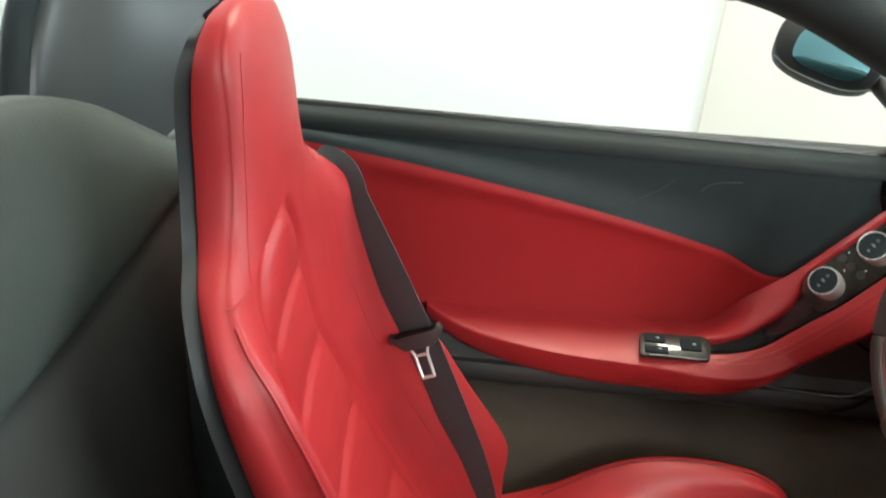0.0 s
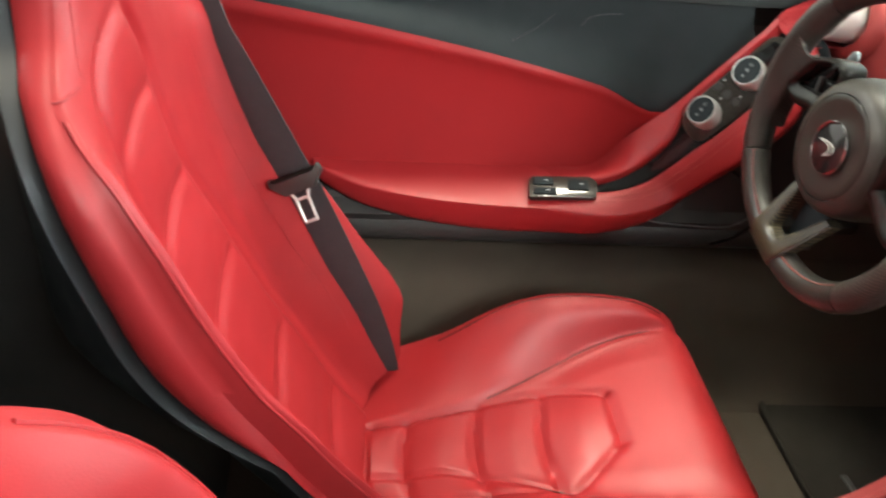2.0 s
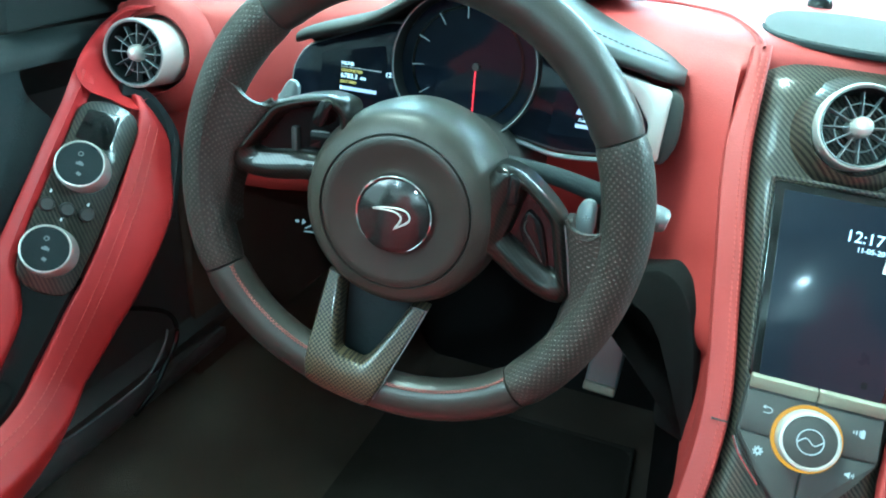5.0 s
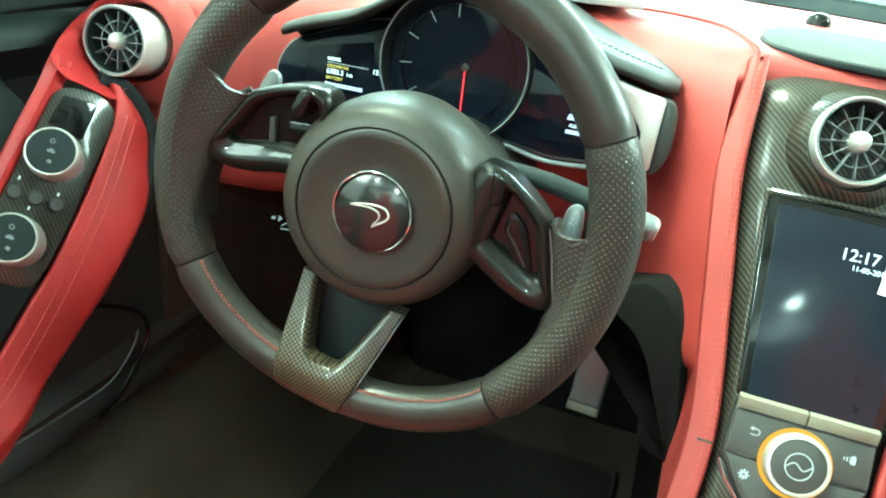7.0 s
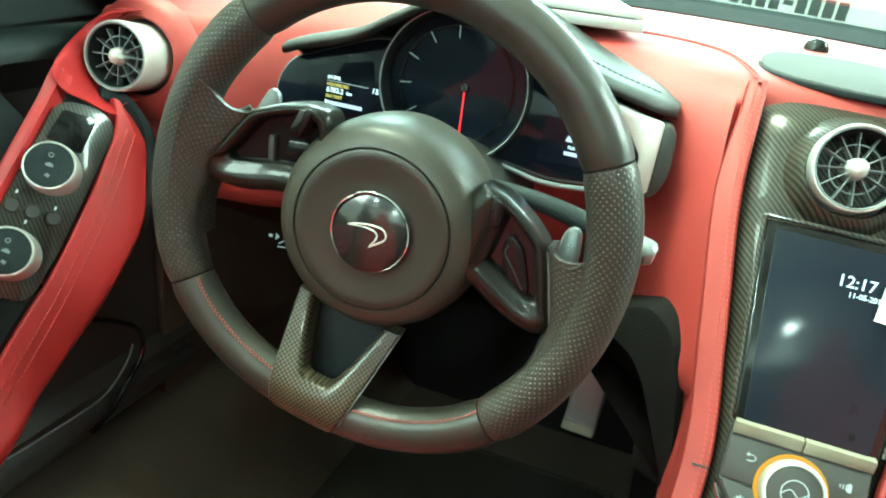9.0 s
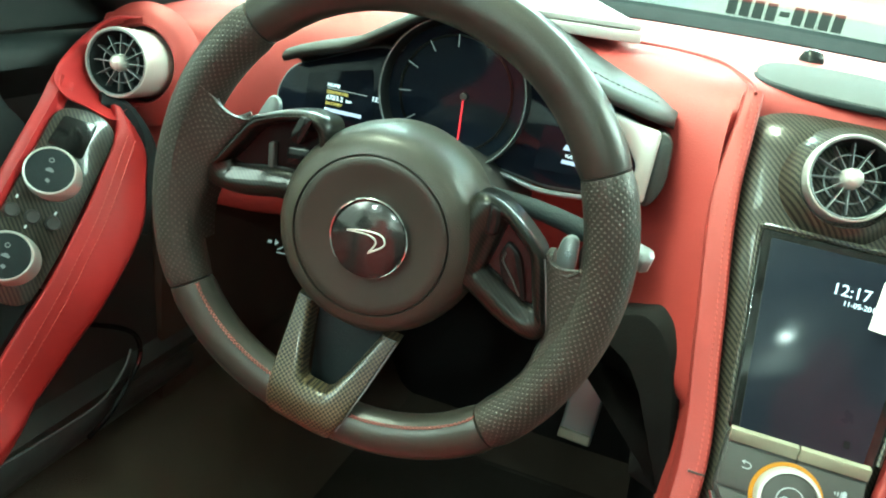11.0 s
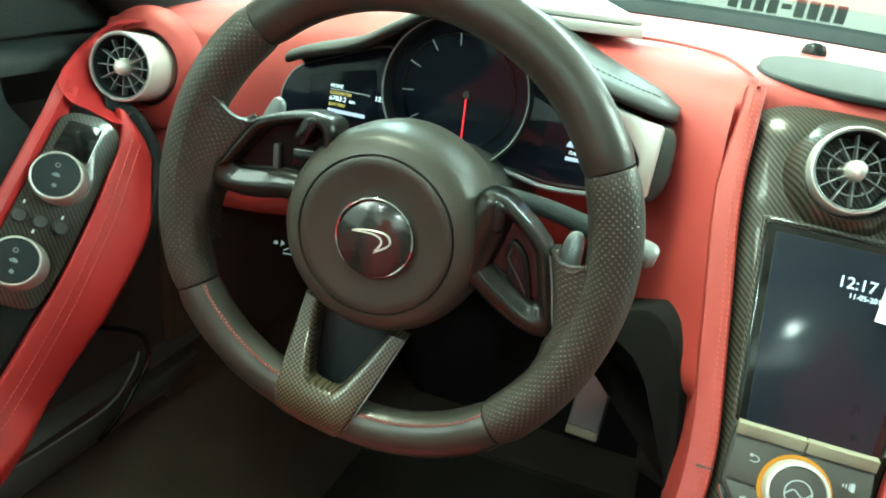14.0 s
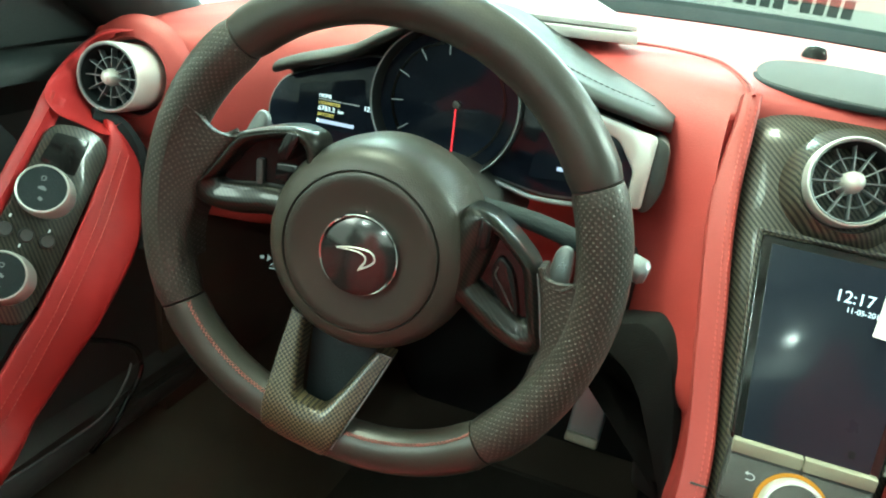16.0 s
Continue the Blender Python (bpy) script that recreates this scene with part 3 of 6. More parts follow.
# door pocket below the rail
rows = []
for y in [-0.60 + 0.84 * i / 32 for i in range(33)]:
    d = door_x(y)
    rows.append(curve([(-0.626 + d, y, 0.325 + max(y, 0) * 1.0), (-0.615 + d, y, 0.305), (-0.60 + d, y, 0.275), (-0.605 + d, y, 0.252), (-0.63 + d, y, 0.245)], 14))
pocket = part("pocket", sheet(rows), PLASTIC, door, "black door pocket")
part("pocket_rim", tube(curve([(-0.580, -0.045, 0.316), (-0.577, -0.028, 0.309), (-0.576, 0.030, 0.303), (-0.576, 0.072, 0.300), (-0.576, 0.092, 0.302), (-0.576, 0.110, 0.311), (-0.576, 0.125, 0.325), (-0.578, 0.134, 0.336)], 40), 0.0012, 8), GREY_SILVER, pocket, "thin polished pocket rim")
part("pocket_edge", tube(curve([(-0.577, 0.070, 0.268), (-0.576, 0.100, 0.279), (-0.576, 0.122, 0.297), (-0.576, 0.145, 0.319), (-0.577, 0.143, 0.346), (-0.580, 0.122, 0.367), (-0.588, 0.072, 0.395)], 44), 0.0026, 8), GLOSS, pocket, "polished outer edge")

# ---- dashboard ----
dash = thing("dashboard", (0.02, 0.5, 0.40), "red leather dashboard with stitched edges", "dashboard")


def edge_y(z):
    return 0.085 + (z - 0.487) * 0.563


def dash_row(x):
    """Section of the dash: over the top, round the brow and down; near the console it sweeps back to meet its edge."""
    side = max(0.0, -x - 0.42)
    y0 = 0.235 - min(side, 0.08) * 0.42 - max(0.0, side - 0.08) * 0.15
    top = 0.704 - side * 0.16
    f = min(1.0, max(0.0, (x + 0.165) / 0.093))
    f = f * f * (1.6 - 0.6 * f)
    lower = [(y0 + 0.10, top - 0.004), (y0 + 0.040, min(0.684, top - 0.012)), (y0 + 0.012, 0.651), (y0, 0.59), (y0 + 0.006, 0.53), (y0 + 0.02, 0.488), (y0 + 0.06, 0.474)]
    pts = [(x, 0.92 - (x - 0.02) ** 2 * 1.0, 0.680), (x, 0.70 - (x - 0.02) ** 2 * 0.6, 0.694), (x, 0.50, top)]
    for k, (y, z) in enumerate(lower):
        zz = z + f * (0.004 if k < 2 else 0.0)
        back = (0.05, 0.014, 0.0, 0.0, 0.0, 0.0, 0.06)[k]
        if x > -0.070:
            back = (0.05, 0.016, 0.05, 0.12, 0.2, 0.3, 0.4)[k]
        shift = f * (0.024 - 0.024 * min(1, max(0, (zz - 0.487) / 0.14))) if x <= -0.070 else 0.0
        pts.append((x + shift, y * (1 - f) + f * (edge_y(zz) + 0.0045 + back), zz))
    return curve(pts + [(x, 0.45 if f < 1 else 0.55, 0.472), (x, 0.6, 0.47)], 52)


part("pad", sheet([dash_row(-0.648 + 1.298 * i / 118) for i in range(119)]), RED_DASH, dash, "red leather dash pad")
part("underside", box(1.2, 0.04, 0.5, pose(0.02, 0.66, 0.26), 0.01), FOOTWELL_BLACK, dash, "footwell front panel, shade put into its black")
KP = frame_at((-0.15, 0.165, 0.5), (0.085, -0.05, 0), (-0.05, -0.085, 0))
part("knee_pad", plate([(-0.05, -0.012), (0.03, -0.012), (0.055, -0.020), (0.072, -0.04), (0.082, -0.11), (0.120, -0.11), (0.114, -0.07), (0.102, -0.020), (0.090, 0.012), (0.075, 0.028), (0.057, 0.032), (0.036, 0.020), (0.010, 0.006), (-0.05, 0.006)], 0.05, KP, 0.006, 0.008), FOOTWELL_BLACK, dash, "rounded black knee pad")
structure("kick_panel", sheet([curve([(-0.60 + 0.03 * f, 0.20 + 0.47 * f, 0.02), (-0.61 + 0.03 * f, 0.20 + 0.47 * f, 0.3), (-0.605 + 0.03 * f, 0.20 + 0.47 * f, 0.50)], 10) for f in [i / 10 for i in range(11)]], thick=0.02), CARPET, "dark carpeted side wall of the footwell", "side wall")

# ---- instrument cluster ----
cluster = thing("instrument_cluster", (-0.285, 0.25, 0.66), "binnacle with round dial and two dark screens", "instrument panel")
PY = 0.172
FACE = frame_at((-0.285, PY, 0.652), (1, 0.06, 0), (0.05, -1, 0.14))
face_out = [(-0.155, -0.041), (-0.157, -0.018), (-0.146, 0.002), (-0.072, 0.031), (0.056, 0.031), (0.138, 0.012), (0.158, -0.014), (0.154, -0.044), (0.085, -0.050), (0.04, -0.043), (-0.08, -0.047)]
part("body", plate([(x * 1.03, y * 1.10) for x, y in face_out], 0.11, FACE @ pose(0, 0, -0.004), 0.003, 0.01), TRIM, cluster, "dark grey binnacle body")
part("rim", plate([(x * 1.015, y * 1.05) for x, y in face_out], 0.006, FACE @ pose(0, 0, 0.0), 0.0015, 0.01), GREY_SILVER, cluster, "thin satin rim")
glass = part("glass", plate(face_out, 0.004, FACE @ pose(0, 0, 0.0022), 0.0008, 0.010), SCREEN, cluster, "dark glossy instrument glass")
DIAL = FACE @ pose(-0.002, 0.006, 0.0) @ Matrix.Diagonal((0.955, 0.955, 1, 1))
ring = part("dial_ring", lathe([(0.0645, -0.01), (0.0645, 0.014), (0.0640, 0.0168), (0.0630, 0.0178), (0.0618, 0.0168), (0.0610, 0.008), (0.0590, 0.0034)], 72, DIAL), SHELL, cluster, "dark dial bezel")
part("bright_edge", lathe([(0.0634, 0.0170), (0.0629, 0.0182), (0.0620, 0.0180), (0.0618, 0.0167)], 72, DIAL), GREY_SILVER, ring, "thin satin edge")
part("dial_face", lathe([(0.0585, 0.0032), (0, 0.0032)], 60, DIAL), SCREEN, ring, "black dial face")
part("inner_ring", lathe([(0.050, 0.003), (0.0495, 0.0045), (0.0475, 0.0045), (0.047, 0.003)], 60, DIAL), SPOKE_BLACK, ring)
for k in range(5):
    a = radians(-144 - 30 * k)
    part("tick", box(0.010, 0.0007, 0.0006, DIAL @ pose(0.0440 * math.cos(a), 0.0440 * math.sin(a), 0.0050, 0, 0, math.degrees(a)), 0), GLOW_MARK, ring)
part("needle", box(0.0012, 0.044, 0.0008, DIAL @ pose(0.0090, -0.0215, 0.0060, 0, 0, 3), 0.0003), LIT_RED, ring, "red needle")
part("needle_cap", lathe([(0.0035, 0.004), (0.0032, 0.0075), (0, 0.008)], 20, DIAL @ pose(0.0080, 0, 0)), PLASTIC, ring)
left = part("left_screen", plate([(-0.130, -0.034), (-0.130, -0.001), (-0.074, 0.012), (-0.066, -0.034)], 0.0006, FACE @ pose(0, 0, 0.0030), 0, 0.002), SCREEN, glass, "lit trip screen")
T = FACE @ pose(0, 0, 0.0034)
part("lettering", lettering("HOME", 0.0040, T @ pose(-0.1115, -0.0073, 0)), LIT_WHITE, left)
part("lettering", lettering("12:17", 0.0054, T @ pose(-0.0715, -0.0116, 0)), LIT_WHITE, left)
part("rule", box(0.036, 0.0004, 0.0004, T @ pose(-0.0935, -0.0101, 0), 0), LIT_ICON, left)
part("lettering", lettering("ODOMETER", 0.0036, T @ pose(-0.1115, -0.0131, 0)), LIT_YELLOW, left)
part("lettering", lettering("6783.2", 0.0056, T @ pose(-0.1115, -0.0176, 0)), LIT_WHITE, left)
part("lettering", lettering("km", 0.0040, T @ pose(-0.0935, -0.0180, 0)), LIT_WHITE, left)
part("lettering", lettering("BATTERY", 0.0036, T @ pose(-0.1115, -0.0227, 0)), LIT_YELLOW, left)
part("battery_bar", box(0.0315, 0.0030, 0.0004, T @ pose(-0.0940, -0.0281, 0), 0), LIT_BAR, left)
part("battery_mark", box(0.0016, 0.0030, 0.0004, T @ pose(-0.1108, -0.0279, 0), 0.0004), LIT_WHITE, left)
right = part("right_screen", plate([(0.072, -0.038), (0.074, -0.002), (0.128, -0.004), (0.134, -0.036)], 0.0006, FACE @ pose(0, 0, 0.0030), 0, 0.002), SCREEN, glass, "lit fuel screen")
for k, w in enumerate((0.0066, 0.0066, 0.0066)):
    part("model_bar", plate([(-w / 2 - 0.0006, -0.0022), (w / 2 - 0.0006, -0.0022), (w / 2 + 0.0008, 0.0022), (-w / 2 + 0.0008, 0.0022)], 0.0003, T @ pose(0.096 + 0.0082 * k, -0.0165, 0.0003), 0), LIT_BAR, right)
part("model_bar", plate([(-0.0036, -0.0022), (0.0026, -0.0022), (0.0040, 0.0022), (-0.0022, 0.0022)], 0.0003, T @ pose(0.1210, -0.0165, 0.0003), 0), LIT_RED, right)
part("lettering", lettering("FUEL", 0.0036, T @ pose(0.095, -0.0232, 0)), LIT_WHITE, right)
part("fuel_bar", box(0.014, 0.0030, 0.0004, T @ pose(0.100, -0.0280, 0), 0), LIT_BAR, right)
part("fuel_bar", box(0.024, 0.0006, 0.0004, T @ pose(0.117, -0.0292, 0), 0), LIT_ICON, right)

# hood: a leather pad that arches over the dial and sweeps down to the right


def hood_row(x):
    top = graph([(-0.455, 0.648), (-0.43, 0.669), (-0.37, 0.690), (-0.34, 0.708), (-0.305, 0.728), (-0.28, 0.731), (-0.25, 0.722), (-0.21, 0.702), (-0.17, 0.688), (-0.135, 0.678), (-0.115, 0.670)], x)
    front = graph([(-0.455, 0.152), (-0.43, 0.145), (-0.34, 0.150), (-0.28, 0.150), (-0.20, 0.160), (-0.135, 0.180), (-0.115, 0.205)], x)
    back = graph([(-0.455, 0.165), (-0.42, 0.20), (-0.34, 0.27), (-0.28, 0.31), (-0.20, 0.33), (-0.135, 0.29), (-0.115, 0.24)], x)
    t = 0.0095
    return curve([(x, back, top - 0.035), (x, back, top - 0.012), (x, back * 0.7 + front * 0.3, top - 0.001), (x, front + 0.02, top + 0.001), (x, front + 0.004, top), (x, front - 0.002, top - t * 0.5), (x, front + 0.004, top - t), (x, front + 0.03, top - t - 0.002), (x, back, top - 0.036)], 28)


hood = part("hood", sheet([hood_row(-0.430 + 0.315 * i / 50) for i in range(51)], ring=True, caps=True), HOOD, cluster, "black leather binnacle hood")
part("hood_stitching", stitches([hood_row(-0.33 + 0.20 * i / 30)[10] + Vector((0, 0.004, 0.0012)) for i in range(31)], 0.005, 0.0007), TRIM, hood)
cheek = [(0.052, 0.0335), (0.130, 0.017), (0.150, 0.012), (0.163, 0.010), (0.162, -0.046), (0.150, -0.046), (0.150, -0.018), (0.135, 0.003), (0.10, 0.016)]
part("cheek", plate(cheek, 0.012, FACE @ pose(0, 0, 0.0075), 0.002, 0.004), SILVER, cluster, "satin silver cheek trim")
part("side_cover", plate([(0.160, 0.012), (0.174, 0.006), (0.176, -0.030), (0.168, -0.050), (0.158, -0.050)], 0.10, FACE @ pose(0, 0, -0.002), 0.004, 0.010), TRIM, cluster, "dark grey binnacle side")
part("lower_lip", tube([FACE @ Vector(p) for p in curve([(-0.168, -0.044, 0.003), (-0.08, -0.0505, 0.005), (0.035, -0.047, 0.006), (0.085, -0.054, 0.006), (0.155, -0.048, 0.004)], 40)], 0.0022, 8), GREY_SILVER, cluster, "satin lower lip")

# ---- steering column and stalks ----
column = thing("steering_column", (-0.275, 0.18, 0.56), "black steering column shroud with stalks", "steering column")
part("shroud", sheet([[Vector((-0.28 + w * math.cos(t), y, 0.585 - d + h * math.sin(t))) for t in [2 * math.pi * k / 24 for k in range(24)]] for y, w, h, d in ((0.045, 0.045, 0.04, 0.0), (0.08, 0.055, 0.045, 0.004), (0.15, 0.06, 0.05, 0.012), (0.28, 0.06, 0.05, 0.02))], ring=True, caps=True), PLASTIC, column)
stalk = part("stalk", tube(curve([(-0.24, 0.09, 0.612), (-0.19, 0.085, 0.611), (-0.140, 0.075, 0.605), (-0.112, 0.070, 0.601)], 20), lambda f: 0.0060 + 0.0025 * f, 12), SUEDE, column, "black column stalk")
part("tip", tube([(-0.118, 0.071, 0.602), (-0.112, 0.07, 0.601), (-0.109, 0.069, 0.600), (-0.106, 0.0685, 0.5995)], lambda f: 0.0086 if f < 0.7 else 0.0060, 16), GREY_SILVER, stalk, "silver stalk tip")
lift = part("stalk", tube(curve([(-0.31, 0.09, 0.578), (-0.345, 0.075, 0.556), (-0.368, 0.062, 0.546)], 12), lambda f: 0.010 + 0.008 * f, 14, flat=0.8), SHELL, column, "short black stalk with white marks")
LM = frame_at((-0.368, 0.0450, 0.546), (1, 0.1, 0.05), (0.1, -0.9, 0.4))
part("icon", join(box(0.0030, 0.0022, 0.0006, LM @ pose(-0.008, 0.003, 0), 0), plate([(-0.004, 0.0005), (-0.001, 0.003), (-0.004, 0.0055)], 0.0006, LM, 0), box(0.0105, 0.0009, 0.0006, LM @ pose(0.004, -0.0042, 0), 0), tube([LM @ Vector(p) for p in curve([(-0.001, -0.002, 0), (0.003, 0.0005, 0), (0.006, 0.001, 0), (0.009, 0.004, 0)], 10)], 0.0005, 5)), GLOW_MARK, lift)
barrel = thing("ignition_barrel", (-0.143, 0.235, 0.533), "brass ignition barrel in a black round surround", "ignition lock")
IB = frame_at((-0.139, 0.190, 0.536), (1, 0.2, 0), (0.15, -1, 0.1))
part("backplate", plate([(-0.025, 0.031), (0.023, 0.031), (0.023, -0.050), (-0.025, -0.050)], 0.04, frame_at((-0.138, 0.197, 0.536), (1, -0.35, 0), (-0.35, -1, 0.1)), 0.004, 0.024), SHELL, barrel, "black oval backplate")
part("surround", lathe([(0.0215, -0.03), (0.0215, 0.0), (0.0195, 0.003), (0.0150, 0.0015), (0.0145, -0.006)], 36, IB), SHELL, barrel)
part("ring", lathe([(0.0145, -0.004), (0.0145, 0.003), (0.0130, 0.005), (0.0098, 0.0045), (0.0092, -0.003)], 36, IB), BRASS, barrel, "worn brass ring")
part("lock_barrel", lathe([(0.0078, -0.004), (0.0078, 0.009), (0.0068, 0.0105), (0.0048, 0.010), (0.0044, 0.007), (0, 0.007)], 28, IB), GREY_SILVER, barrel, "silver lock barrel")
part("key_slot", box(0.0014, 0.0060, 0.0012, IB @ pose(0, 0, 0.0072), 0), GLOSS, barrel)
for a in (90, 150, 270):
    part("mark", lathe([(0.0010, 0.0022), (0.0010, 0.0034), (0, 0.0034)], 10, IB @ pose(0.0182 * math.cos(radians(a)), 0.0182 * math.sin(radians(a)), 0)), GLOW_MARK, barrel)

# ---- steering wheel ----
WZ = Vector((0.03, -0.99, 0.12)).normalized()
WX0 = Vector((0, 0, 1)).cross(WZ).normalized()
WHEEL = Matrix.Translation((-0.28, 0.001, 0.600)) @ Matrix((WX0, WZ.cross(WX0), WZ)).transposed().to_4x4() @ pose(0, 0, 0, 0, 0, -11.5)
wheel = thing("steering_wheel", WHEEL, "black leather steering wheel with carbon fibre spokes", "steering wheel")


def rim_point(deg):
    """Centre line of the rim: round above, flattened at the foot."""
    a = radians(deg)
    c = abs(((deg + 90 + 180) % 360) - 180)
    r = 0.1505 - 0.0045 * math.exp(-(c / 20) ** 2) + 0.0030 * math.exp(-((c - 48) / 18) ** 2)
    return Vector((r * math.cos(a), r * math.sin(a), -0.014))


def rim_piece(name, a0, a1, mat, label):
    n = max(8, int(abs(a1 - a0) / 3))
    rows = []
    for i in range(n + 1):
        deg = a0 + (a1 - a0) * i / n
        p = rim_point(deg)
        d = (rim_point(deg + 1) - rim_point(deg - 1)).normalized()
        out = d.cross(Vector((0, 0, 1)))
        side = abs(((deg + 180) % 360) - 180)
        side = min(side, 180 - side)
        r = 0.0155 + 0.0012 * math.exp(-((side - 25) / 22) ** 2)
        end = min(i, n - i)
        r *= 1.0 if end else 0.93
        rows.append([WHEEL @ (p + out * math.cos(t) * r * 1.02 + Vector((0, 0, 1)) * math.sin(t) * r) for t in [2 * math.pi * k / 20 for k in range(20)]])
    return part(name, sheet(rows, ring=True, caps=True), mat, wheel, label)


rim_piece("upper_rim", 38, 143, BLACK_LEATHER, "smooth black leather upper rim")
rim_piece("grip", -38.5, 37.5, GRIP, "perforated black leather grip")
rim_piece("grip", 143.5, 221, GRIP, "perforated black leather grip")
rim_piece("lower_rim", 221.5, 321, BLACK_LEATHER, "smooth black leather lower rim")
for a0, a1 in ((222, 258), (284, 321)):
    path = [WHEEL @ (rim_point(a) * ((rim_point(a).length - 0.0122) / rim_point(a).length) + Vector((0, 0, 0.0100))) for a in [a0 + (a1 - a0) * i / 30 for i in range(31)]]
    zig = [p + (WHEEL.to_3x3() @ Vector((0, 0, 1))) * (0.0022 * (1 if i % 2 else -1)) for i, p in enumerate(path)]
    zag = [p + (WHEEL.to_3x3() @ Vector((0, 0, 1))) * (0.0022 * (-1 if i % 2 else 1)) for i, p in enumerate(path)]
    part("red_stitching", join(tube(zig, 0.0005, 5), tube(zag, 0.0005, 5)), WHEEL_THREAD, wheel, "dull red cross stitching")

HUB_AT = WHEEL @ pose(0.0005, -0.0055, 0)
part("hub_skirt", lathe([(0.058, -0.092), (0.0670, -0.080), (0.0708, -0.064), (0.0718, -0.046), (0.0714, -0.030), (0.0700, -0.0175), (0.0668, -0.0085), (0.0610, -0.0025), (0.0545, -0.0002)], 72, HUB_AT), HUB, wheel, "finely perforated black leather skirt")
hub = part("airbag_cover", lathe([(0.0545, -0.0002), (0.0538, 0.0), (0.0530, -0.0016), (0.0522, 0.0001), (0.050, 0.0010), (0.046, 0.0008), (0.038, -0.0004), (0.0275, -0.0016), (0.0, -0.0016)], 72, HUB_AT), BLACK_LEATHER, wheel, "round black leather airbag cover")
emblem = part("emblem", lathe([(0.0258, -0.001), (0.0258, 0.0006), (0.0245, 0.0012), (0.0210, 0.0024), (0.016, 0.0037), (0.011, 0.0046), (0.006, 0.0051), (0.0, 0.0053)], 56, WHEEL @ pose(0.001, -0.0055, 0.0008, -5)), EMBLEM, hub, "polished dark round emblem")
part("emblem_edge", lathe([(0.0268, 0.0), (0.0268, 0.0026), (0.0262, 0.0032), (0.0255, 0.0026), (0.0255, 0.0)], 56, WHEEL @ pose(0.001, -0.0055, 0)), CHROME, emblem, "chrome edge")
sw = [Vector(p) for p in ((-0.012, 0.0075, 0), (-0.002, 0.0065, 0), (0.009, 0.003, 0), (0.0125, -0.0015, 0), (0.0105, -0.0055, 0), (0.000, -0.0085, 0))]
inn = [Vector(p) for p in ((0.000, -0.0085, 0), (0.006, -0.0035, 0), (0.0055, 0.0005, 0), (0.000, 0.004, 0), (-0.012, 0.0075, 0))]
loop = curve(sw, 20) + curve(inn, 16)[1:-1]
part("emblem_mark", tube([WHEEL @ pose(0.001, -0.0055, 0.0058, -5, 0, 30) @ p for p in loop], 0.0006, 6, ring=True, up=WZ), SILVER, emblem, "bright curved mark")

POD_OUT = [(0.052, 0.047), (0.066, 0.051), (0.082, 0.046), (0.097, 0.038), (0.107, 0.030), (0.115, 0.014), (0.123, -0.004), (0.1285, -0.016), (0.1235, -0.0245), (0.110, -0.0255), (0.092, -0.0215), (0.073, -0.014), (0.056, -0.009), (0.048, 0.020)]
POD_IN = [(0.058, 0.038), (0.068, 0.0425), (0.080, 0.0385), (0.093, 0.031), (0.100, 0.0245), (0.107, 0.010), (0.1135, -0.003), (0.1145, -0.0050), (0.1100, -0.0065), (0.103, -0.0045), (0.091, 0.0000), (0.076, 0.0050), (0.062, 0.0085), (0.054, 0.020)]


def closed_curve(pts, n):
    """A smooth closed line through flat points, drawn fairly straight between them."""
    p = [Vector((*q, 0)) for q in pts]
    w = curve([p[-2], p[-1]] + p + p[:2], (len(p) + 3) * n + 1)
    return w[2 * n:(2 + len(p)) * n]


